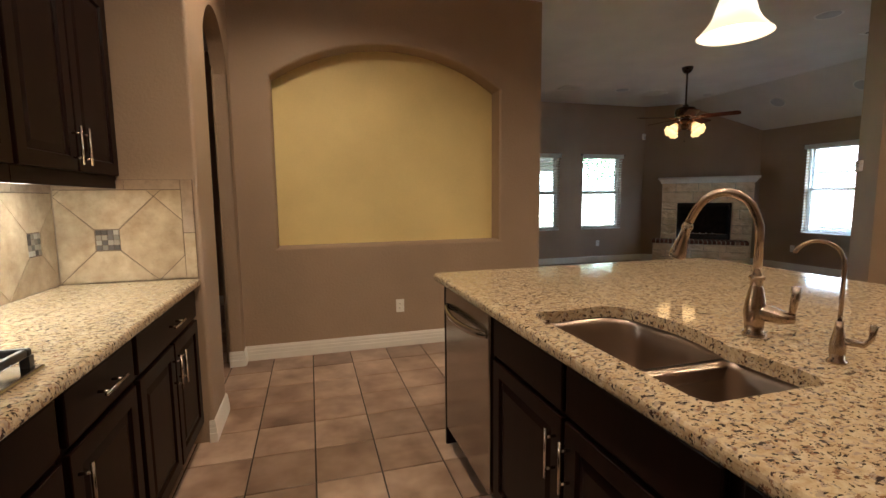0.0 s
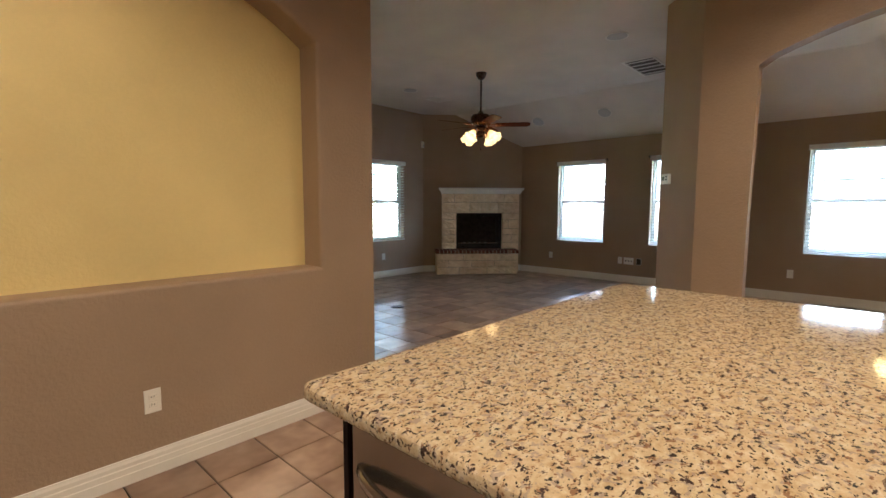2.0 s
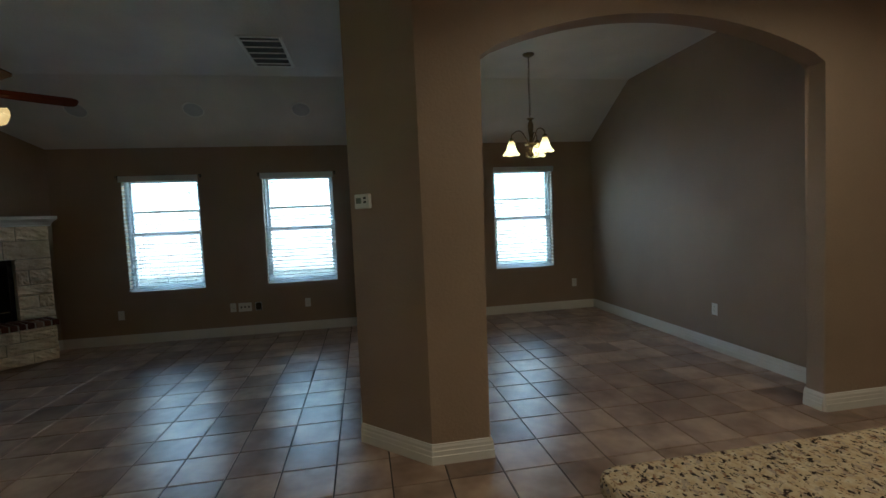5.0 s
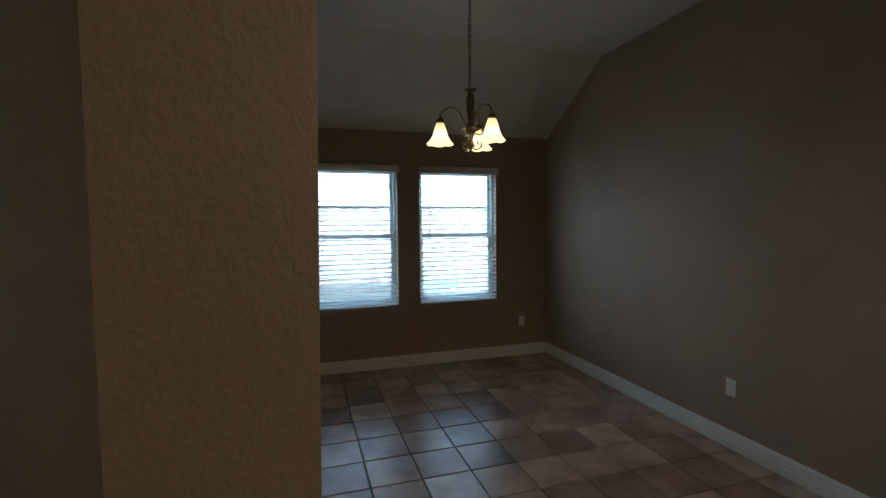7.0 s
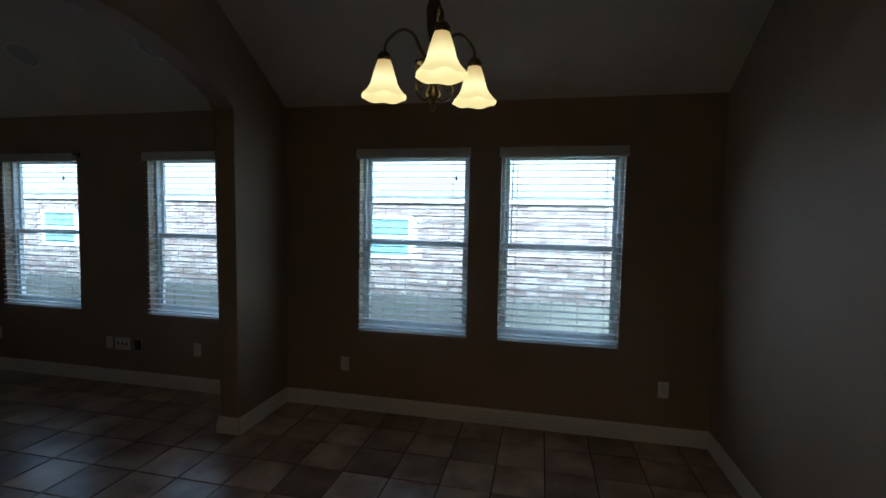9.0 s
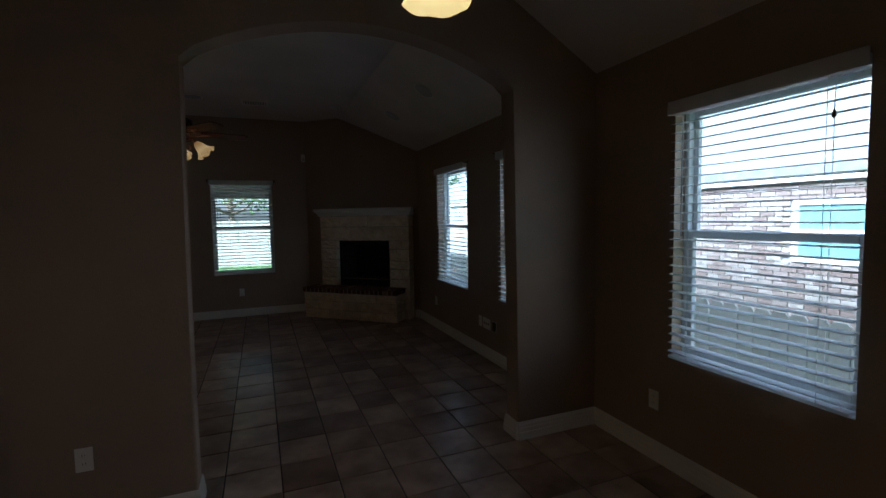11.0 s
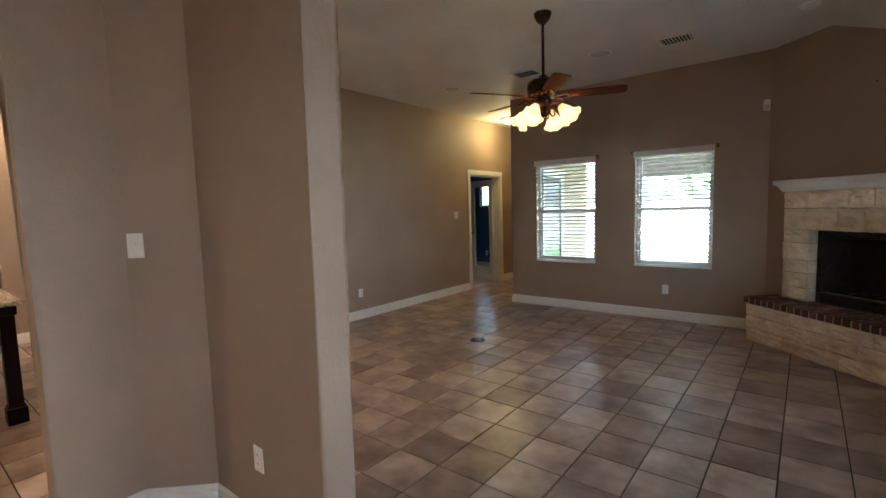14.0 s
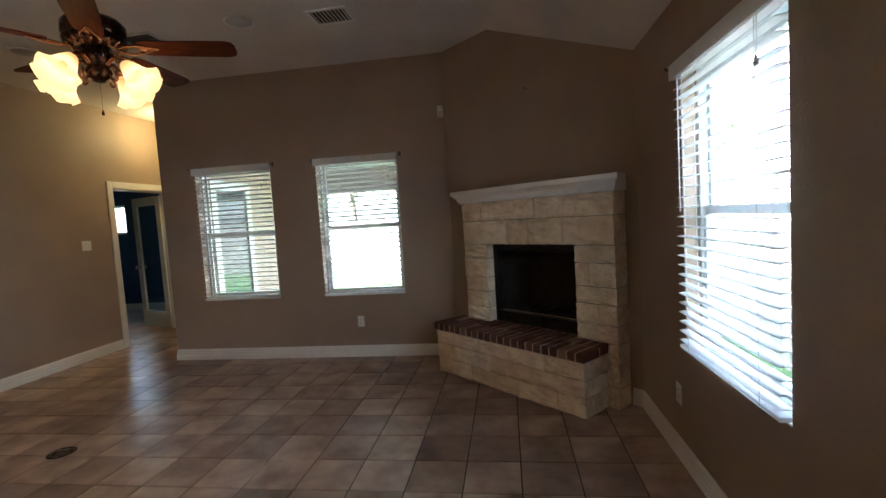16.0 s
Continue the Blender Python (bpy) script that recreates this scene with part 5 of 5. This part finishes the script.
for i in range(5):
    a = 20 + 72 * i
    rot = pose(0, 0, -0.575, 0, 0, a)
    outl = [(0.195, -0.050), (0.23, -0.060), (0.44, -0.068), (0.61, -0.070), (0.642, -0.058), (0.656, -0.030), (0.656, 0.030), (0.642, 0.058), (0.61, 0.070), (0.44, 0.068), (0.23, 0.060), (0.195, 0.050)]
    bm = B()
    prism(bm, outl, -0.003, 0.003, "z")
    bld = part("blade", bm, M_BLADE, fan)
    bld.matrix_basis = rot @ pose(0, 0, 0, -12, 0, 0)
    bm = B()
    for s in (-1, 1):
        tube(bm, curve_pts([(0.085, 0, -0.004), (0.13, s * 0.03, -0.014), (0.19, s * 0.036, -0.010), (0.245, s * 0.012, -0.006), (0.285, s * 0.002, -0.005)], 5), 0.006, 6)
    box(bm, 0.195, 0.255, -0.020, 0.020, -0.010, -0.004, 0.002, 1)
    part("blade_iron", bm, M_COPPER, bld, "ornate bronze blade iron", True)
part("light_kit", capped(B(), [(0.02, -0.745), (0.045, -0.735), (0.06, -0.70), (0.045, -0.67), (0.06, -0.64), (0.075, -0.615), (0.06, -0.59)], 24), M_FANMETAL, fan, "", True)
prof, wave = bell(0.028, 0.066, 0.090, 0.145, 0.16, 6)
for i in range(4):
    a = 2 + 90 * i
    rot = pose(0, 0, 0, 0, 0, a)
    bm = tube(B(), curve_pts([(0.045, 0, -0.665), (0.085, 0, -0.635), (0.125, 0, -0.645), (0.145, 0, -0.672)], 6), 0.010, 8)
    tube(bm, curve_pts([(0.05, 0, -0.70), (0.075, 0.0, -0.745), (0.10, 0.0, -0.735), (0.092, 0, -0.70)], 5), 0.006, 6)
    arm = part("light_arm", bm, M_COPPER, fan, "curled bronze lamp arm", True)
    arm.matrix_basis = rot
    shade_mesh(prof, wave, M_SHADE, fan, rot @ pose(0.148, 0, -0.672, 0, -42, 0))
bm = tube(B(), [(0.0, 0, -0.74), (0.0, 0, -0.885)], 0.0012, 5)
part("pull_chain", bm, M_BRASS, fan)
part("chain_fob", capped(B(), [(0.002, -0.91), (0.007, -0.905), (0.005, -0.892), (0.002, -0.884)], 8), M_FANMETAL, fan, "", True)

for ob in fan.children:
    if ob.name.split(".")[0] not in ("canopy", "downrod"):
        ob.matrix_basis = Matrix.Translation((0, 0, -0.10)) @ ob.matrix_basis

# chandelier
chd = thing("chandelier", Matrix.Translation((6.71, 1.445, CEIL)), "antique brass chandelier with three lit bell shades", "chandelier")
part("canopy", capped(B(), [(0.012, -0.03), (0.035, -0.026), (0.058, -0.012), (0.062, 0.0)], 24), M_BRASS, chd, "", True)
n_link = 17
for i in range(n_link):
    z = -0.045 - i * 0.034
    q = [(0.009 * math.cos(t), 0, z + 0.021 * math.sin(t)) for t in [2 * math.pi * k / 12 for k in range(13)]]
    lk = part("chain_link", tube(B(), q, 0.0022, 5), M_BRASS, chd, "", True)
    lk.matrix_basis = pose(0, 0, 0, 0, 0, 90 * (i % 2) + 20)
part("supply_cord", tube(B(), curve_pts([(0, 0, -0.03), (0.012, 0.006, -0.25), (-0.008, 0.01, -0.45), (0.024, 0.0, -0.58), (0.030, 0, -0.60), (0.0, 0, -0.65)], 6), 0.003, 6), M_FANMETAL, chd, "", True)
part("stem", capped(B(), [(0.004, -1.135), (0.012, -1.12), (0.008, -1.10), (0.03, -1.075), (0.014, -1.04), (0.018, -1.00), (0.03, -0.985), (0.062, -0.968), (0.064, -0.96), (0.022, -0.95), (0.016, -0.90), (0.026, -0.83), (0.030, -0.77), (0.020, -0.735), (0.012, -0.72), (0.038, -0.71), (0.040, -0.703), (0.010, -0.695)], 24), M_BRASS, chd, "", True).matrix_basis = pose(0, 0, 0.055)
prof, wave = bell(0.024, 0.056, 0.088, 0.145, 0.05, 6)
for i in range(3):
    a = 81 + 120 * i
    rot = pose(0, 0, 0.055, 0, 0, a)
    bm = tube(B(), curve_pts([(0.018, 0, -0.955), (0.05, 0, -0.91), (0.085, 0, -0.845), (0.135, 0, -0.825), (0.194, 0, -0.86), (0.205, 0, -0.905)], 6), 0.006, 8)
    ar = part("arm", bm, M_BRASS, chd, "curved brass arm", True)
    ar.matrix_basis = rot
    bm = tube(B(), curve_pts([(0.020, 0, -1.09), (0.045, 0, -1.10), (0.075, 0, -1.07), (0.065, 0, -1.035), (0.045, 0, -1.05), (0.055, 0, -1.065)], 5), 0.005, 6)
    tube(bm, curve_pts([(0.025, 0, -0.99), (0.06, 0, -1.00), (0.085, 0, -0.985), (0.075, 0, -0.965)], 5), 0.005, 6)
    sc = part("scroll", bm, M_BRASS, chd, "brass scroll", True)
    sc.matrix_basis = rot @ pose(0, 0, 0, 0, 0, 60)
    cu = part("socket_cup", capped(B(), [(0.026, -0.935), (0.028, -0.915), (0.018, -0.90), (0.008, -0.895)], 16, pose(0.205, 0, 0)), M_BRASS, chd, "", True)
    cu.matrix_basis = rot
    shade_mesh(prof, wave, M_SHADE_C, chd, rot @ pose(0.205, 0, -0.925))

# island pendant
pn = thing("pendant_light", Matrix.Translation((2.04, 1.80, CEIL)), "lit bell-shaped pendant light over the island", "pendant light")
part("canopy", capped(B(), [(0.01, -0.03), (0.05, -0.018), (0.06, 0)], 20), M_NICKEL, pn, "", True)
part("rod", tube(B(), [(0, 0, -0.025), (0, 0, -0.955)], 0.005, 8), M_NICKEL, pn, "", True)
part("socket_cup", capped(B(), [(0.036, -1.020), (0.038, -0.98), (0.018, -0.95), (0.007, -0.94)], 16), M_NICKEL, pn, "", True)
prof, wave = bell(0.040, 0.080, 0.124, 0.165, 0.0, 6)
shade_mesh(prof, wave, M_SHADE_P, pn, pose(0, 0, -1.005))

# hall flush light and far room light
hl = thing("hall_ceiling_light", Matrix.Translation((3.12, 9.44, CEIL)), "lit flush-mount dome light on the hall ceiling", "ceiling light")
part("pan", capped(B(), [(0.15, -0.03), (0.155, -0.02), (0.15, 0.0)], 28), M_NICKEL, hl, "", True)
part("dome", capped(B(), [(0.01, -0.115), (0.06, -0.105), (0.11, -0.075), (0.14, -0.032)], 28), M_SHADE_P, hl, "lit frosted dome", True)
fl = thing("far_room_light", Matrix.Translation((-1.6, 4.69, CEIL)), "lit tiered glass pendant in the unlit room", "pendant light")
part("rod", tube(B(), [(0, 0, 0), (0, 0, -0.62)], 0.006, 8), M_FANMETAL, fl, "", True)
for i, r in enumerate((0.10, 0.15, 0.11)):
    part("glass_tier", capped(B(), [(r * 0.55, -0.72 - 0.07 * i), (r, -0.66 - 0.07 * i), (r * 0.9, -0.645 - 0.07 * i)], 24), M_SHADE_P, fl, "", True)

# ---- fireplace ----
fire = thing("corner_fireplace", FIRE, "cream limestone corner fireplace with a brick hearth", "fireplace")
rng = random.Random(11)
SD = 0.17       # the stone stands proud of the wall by this
HZ = 0.395
HT = HZ + 0.066  # top of the hearth bricks
ST = 1.535       # top of the stone
part("core", bx(S0 + 0.02, O0 - 0.02, -SD + 0.02, -0.002, HT, ST), M_MORTAR, fire)
part("core", bx(O1 + 0.02, S1 - 0.02, -SD + 0.02, -0.002, HT, ST), M_MORTAR, fire)
part("core", bx(O0 - 0.02, O1 + 0.02, -SD + 0.02, -0.002, FZ + 0.02, ST), M_MORTAR, fire)


def ashlar(x0, x1, y0, y1, z0, z1):
    """One rough-faced block."""
    bm = B()
    box(bm, x0 + 0.004, x1 - 0.004, y0 + rng.uniform(-0.010, 0.006), y1, z0 + 0.004, z1 - 0.004)
    bmesh.ops.subdivide_edges(bm, edges=bm.edges[:], cuts=5, use_grid_fill=True)
    for v in bm.verts:
        edge = min(v.co.x - x0, x1 - v.co.x, v.co.z - z0, z1 - v.co.z) < 0.02
        if v.co.y < y0 + 0.02:
            v.co.y += rng.uniform(0.003, 0.011) if edge else rng.uniform(-0.013, 0.006)
        v.co.x += rng.uniform(-0.003, 0.003)
        v.co.z += rng.uniform(-0.003, 0.003)
    return part("stone_block", bm, M_LIME, fire)


for x0, x1 in ((S0, O0), (O1, S1)):
    z = HT
    for hgt in (0.125, 0.15, 0.125, 0.17, 0.135):
        top = min(z + hgt, FZ)
        if rng.random() < 0.45:
            k = x0 + (x1 - x0) * rng.uniform(0.35, 0.65)
            ashlar(x0, k, -SD, -0.005, z, top)
            ashlar(k, x1, -SD, -0.005, z, top)
        else:
            ashlar(x0, x1, -SD, -0.005, z, top)
        z = top
for z0, z1, cuts in ((FZ, 1.37, (S0, 0.90, 1.12, 1.46, S1)), (1.37, ST, (S0, 0.60, 0.98, 1.20, 1.58, S1))):
    for a, b in zip(cuts, cuts[1:]):
        ashlar(a, b, -SD, -0.005, z0, z1)
# raised hearth
H0, H1, HD = 0.235, 1.79, 0.455
part("hearth_core", bx(H0 + 0.02, H1 - 0.02, -HD + 0.02, -0.004, 0, HZ), M_MORTAR, fire)
for z0, z1, cuts in ((0.0, 0.135, (H0, 0.66, 1.20, 1.56, H1)), (0.135, 0.265, (H0, 0.46, 0.90, 1.34, H1)), (0.265, HZ, (H0, 0.74, 1.10, 1.46, H1))):
    for a, b in zip(cuts, cuts[1:]):
        ashlar(a, b, -HD, -HD + 0.09, z0, z1)
for sx in (H0, H1):
    for z0, z1, cuts in ((0.0, 0.135, (-HD + 0.09, -0.25, -0.01)), (0.135, 0.265, (-HD + 0.09, -0.01)), (0.265, HZ, (-HD + 0.09, -0.20, -0.01))):
        for a, b in zip(cuts, cuts[1:]):
            bm = B()
            box(bm, sx - 0.0 if sx == H0 else sx - 0.06, sx + 0.06 if sx == H0 else sx + 0.002, a + 0.003, b - 0.003, z0 + 0.004, z1 - 0.004, 0.006, 2)
            part("stone_block", bm, M_LIME, fire)
part("hearth_bed", bx(H0 - 0.012, H1 + 0.012, -HD - 0.016, -0.004, HZ, HZ + 0.060), M_MORTAR, fire)
bm = bx(-0.0305, 0.0305, 0, 0.195, 0, 0.062, 0.008, 2)
bmesh.ops.recalc_face_normals(bm, faces=bm.faces)
hb_me = bpy.data.meshes.new("hearth_brick")
bm.to_mesh(hb_me)
bm.free()
hb_me.materials.append(M_HBRICK)
nb = int((H1 - H0 + 0.05) / 0.072)
for row, y0 in ((0, -HD - 0.022), (1, -HD - 0.022 + 0.205), (2, -HD - 0.022 + 0.41)):
    for i in range(nb):
        x = H0 - 0.02 + (i + 0.5) * (H1 - H0 + 0.04) / nb
        if row == 2 and not (O0 < x < O1):
            if row == 2 and y0 + 0.195 > -SD:
                sc_ = (-SD - y0 - 0.004) / 0.195
                if sc_ < 0.15:
                    continue
                o = piece("hearth_brick", hb_me, fire, Matrix.Translation((x, y0, HZ + 0.004)) @ Matrix.Diagonal((1, sc_, 1, 1)))
                continue
        piece("hearth_brick", hb_me, fire, pose(x, y0 + rng.uniform(-0.004, 0.004), HZ + 0.004 + rng.uniform(-0.002, 0.002), 0, 0, rng.uniform(-0.7, 0.7)) @ Matrix.Diagonal((1, 0.6 if row == 2 else 1, 1, 1)))
# the outer pier runs down past the hearth's end
for z0, z1 in ((0.0, 0.15), (0.15, 0.31), (0.31, HT)):
    ashlar(H1 - 0.03, S1, -SD, -0.005, z0, z1)
# mantel shelf
bm = B()
mp = [(0.0, 1.535), (-SD - 0.012, 1.535), (-SD - 0.014, 1.552), (-SD - 0.022, 1.560), (-SD - 0.030, 1.582), (-SD - 0.052, 1.603), (-SD - 0.062, 1.611), (-SD - 0.066, 1.614), (-SD - 0.066, 1.645), (-SD - 0.062, 1.650), (0.0, 1.650)]
M0, M1 = S0, S1
rowsL, rowsR = [], []
for y, z in mp:
    o = max(0.0, -y - SD)
    rowsL.append(bm.verts.new((M0 - o - 0.008, y, z)))
    rowsR.append(bm.verts.new((M1 + o + 0.008, y, z)))
for i in range(len(mp)):
    j = (i + 1) % len(mp)
    bm.faces.new((rowsL[i], rowsL[j], rowsR[j], rowsR[i]))
bm.faces.new(rowsL)
bm.faces.new(rowsR[::-1])
part("mantel", bm, M_TRIM, fire, "white crown-moulded mantel shelf")
# firebox
bm = B()
box(bm, O0 + 0.005, O0 + 0.03, -0.06, 0.42, HT - 0.005, FZ - 0.005)
box(bm, O1 - 0.03, O1 - 0.005, -0.06, 0.42, HT - 0.005, FZ - 0.005)
box(bm, O0 + 0.03, O1 - 0.03, 0.38, 0.42, HT - 0.005, FZ - 0.005)
box(bm, O0 + 0.03, O1 - 0.03, -0.06, 0.38, FZ - 0.04, FZ - 0.005)
box(bm, O0 + 0.03, O1 - 0.03, -0.06, 0.38, HT - 0.015, HT + 0.03)
part("firebox", bm, M_FIREBOX, fire, "black sooty firebox")
bm = B()
for a, b, c, d in ((O0 + 0.002, O0 + 0.045, HT + 0.002, FZ - 0.002), (O1 - 0.045, O1 - 0.002, HT + 0.002, FZ - 0.002), (O0 + 0.045, O1 - 0.045, FZ - 0.055, FZ - 0.002), (O0 + 0.045, O1 - 0.045, HT + 0.003, HT + 0.10)):
    box(bm, a, b, -0.075, -0.055, c, d, 0.003, 1)
part("firebox_frame", bm, M_FBFRAME, fire, "black metal firebox frame")
part("mesh_rod", tube(B(), [(O0 + 0.05, -0.05, FZ - 0.07), (O1 - 0.05, -0.05, FZ - 0.07)], 0.006, 6), M_FBFRAME, fire)
part("log_lip", bx(O0 + 0.05, O1 - 0.05, -0.05, -0.03, HT + 0.10, HT + 0.112, 0.003, 1), M_NICKEL, fire, "thin worn metal lip")
bm = B()
for i in range(5):
    x = O0 + 0.2 + i * 0.11
    tube(bm, [(x, 0.06, HT + 0.10), (x, 0.28, HT + 0.10)], 0.009, 6)
part("log_grate", bm, M_BLACK, fire)

# ---- doorway to the navy room ----
tr = B()
for a, b, c, d in ((DY0 - 0.085, DY0, 0, DZ + 0.085), (DY1, DY1 + 0.085, 0, DZ + 0.085), (DY0, DY1, DZ, DZ + 0.085)):
    box(tr, XL, XL + 0.016, a, b, c, d, 0.004, 2)
structure(finish(tr, "trim_doorway", M_TRIM), "white door casing around the doorway", "trim")
tr = B()
for a, b, c, d in ((DY0, DY0 + 0.018, 0, DZ), (DY1 - 0.018, DY1, 0, DZ), (DY0 + 0.018, DY1 - 0.018, DZ - 0.018, DZ)):
    box(tr, XL - 0.144, XL - 0.002, a, b, c, d)
structure(finish(tr, "trim_jamb", M_TRIM), "white door jamb", "trim")
dm = Matrix.Translation((XL - 0.145, DY1 - 0.02, 0.008)) @ Matrix.Rotation(radians(158), 4, "Z")
gd = thing("door_1", dm, "white full-glass door standing open into a navy room", "door", kind="structure")
w, h = 0.765, 2.005
bm = B()
for a, b, c, d in ((0, 0.115, 0, h), (w - 0.115, w, 0, h), (0.115, w - 0.115, 0, 0.24), (0.115, w - 0.115, h - 0.13, h)):
    box(bm, a, b, -0.018, 0.018, c, d, 0.003, 1)
part("door_frame", bm, M_TRIM, gd)
gp = part("pane", bx(0.115, w - 0.115, -0.004, 0.004, 0.24, h - 0.13), M_GLASS, gd)
gp.visible_shadow = False
for sgn in (-1, 1):
    bm = capped(B(), [(0.026, 0.018), (0.026, 0.024), (0.010, 0.03), (0.010, 0.05), (0.026, 0.058), (0.028, 0.072), (0.016, 0.085)], 16, pose(w - 0.06, 0, 0.93, -90 * sgn, 0, 0))
    part("knob", bm, M_NICKEL, gd, "satin nickel door knob", True)
for z in (0.2, 1.0, 1.8):
    part("hinge", bx(-0.012, 0.012, -0.03, -0.014, z - 0.045, z + 0.045, 0.003, 1), M_NICKEL, gd, "nickel hinge")
for a, b in NW:
    nwn = thing("window_7" if a < 0.5 else "window_8", Matrix.Translation(((a + b) / 2, BY1, 1.48)), "small high white-framed window", "window", "high windows", "structure")
    bm = B()
    ww, hh = b - a, 0.56
    for x0, x1, z0, z1 in ((-ww / 2, -ww / 2 + 0.04, 0, hh), (ww / 2 - 0.04, ww / 2, 0, hh), (-ww / 2 + 0.04, ww / 2 - 0.04, 0, 0.04), (-ww / 2 + 0.04, ww / 2 - 0.04, hh - 0.04, hh)):
        box(bm, x0, x1, 0.05, 0.11, z0, z1, 0.003, 1)
    part("window_frame", bm, M_VINYL, nwn)
    gp = part("pane", bx(-ww / 2 + 0.035, ww / 2 - 0.035, 0.075, 0.08, 0.035, hh - 0.035), M_GLASS, nwn)
    gp.visible_shadow = False

# patio door on the hall's outer wall
pd = thing("patio_door", Matrix.Translation((4.045, 8.75, 0)), "white glazed patio door seen through the blinds", "door", kind="structure")
bm = B()
for a, b, c, d in ((0, 0.11, 0, 2.05), (0.75, 0.86, 0, 2.05), (0.11, 0.75, 0, 0.25), (0.11, 0.75, 1.93, 2.05)):
    box(bm, 0, 0.045, a, b, c, d, 0.004, 1)
part("door_frame", bm, M_VINYL, pd)
part("pane", bx(0.015, 0.022, 0.11, 0.75, 0.25, 1.93), M_DIMGLASS, pd, "dim reflecting glass")


# ---- floor tiles, last ----
TX, TY, TX0, TY0 = 0.308, 0.308, 0.204, 2.507
GAP = 0.008


def tile_mesh():
    a, b, c, d = GAP / 2, TX - GAP / 2, GAP / 2, TY - GAP / 2
    e = 0.0025
    v = [(a, c, -0.006), (b, c, -0.006), (b, d, -0.006), (a, d, -0.006), (a, c, -0.002), (b, c, -0.002), (b, d, -0.002), (a, d, -0.002),
         (a + e, c + e, 0), (b - e, c + e, 0), (b - e, d - e, 0), (a + e, d - e, 0)]
    f = [(0, 1, 5, 4), (1, 2, 6, 5), (2, 3, 7, 6), (3, 0, 4, 7), (4, 5, 9, 8), (5, 6, 10, 9), (6, 7, 11, 10), (7, 4, 8, 11), (8, 9, 10, 11)]
    return v, f


TV, TF = tile_mesh()
near_me = bpy.data.meshes.new("floor_tile")
near_me.from_pydata(TV, [], TF)
near_me.materials.append(M_TILE)


def in_near(x, y):
    """The stretch of floor walked over and seen closest."""
    return (4.3 < x < 7.9 and 3.0 < y < 5.6) or (-0.2 < x < 1.15 and 2.6 < y < 4.5) or (1.1 < x < 4.7 and 2.9 < y < 4.4) or (4.7 < x < 6.2 and 1.6 < y < 3.0)


verts, faces, count = [], [], 0
for i in range(-15, 28):
    for j in range(-16, 30):
        x, y = TX0 + i * TX, TY0 + j * TY
        if x + TX < FARX or x > XW or y > BY1 or y + TY < -2.2 or (x > XD and y + TY < YS) or (x + TX < WEST and y + TY < 1.1):
            continue
        if in_near(x + TX / 2, y + TY / 2) and count < 300:
            piece("floor_tile", near_me, floor, Matrix.Translation((x, y, 0)))
            count += 1
        else:
            n = len(verts)
            verts += [(x + v[0], y + v[1], v[2]) for v in TV]
            faces += [tuple(n + q for q in f) for f in TF]
me = bpy.data.meshes.new("floor_tile_field")
me.from_pydata(verts, [], faces)
me.materials.append(M_TILE_I)
fo = new("floor_tile_field", me)
fo.parent = floor
tagged(fo, "cloudy tan and grey ceramic floor tiles", kind="stuff")
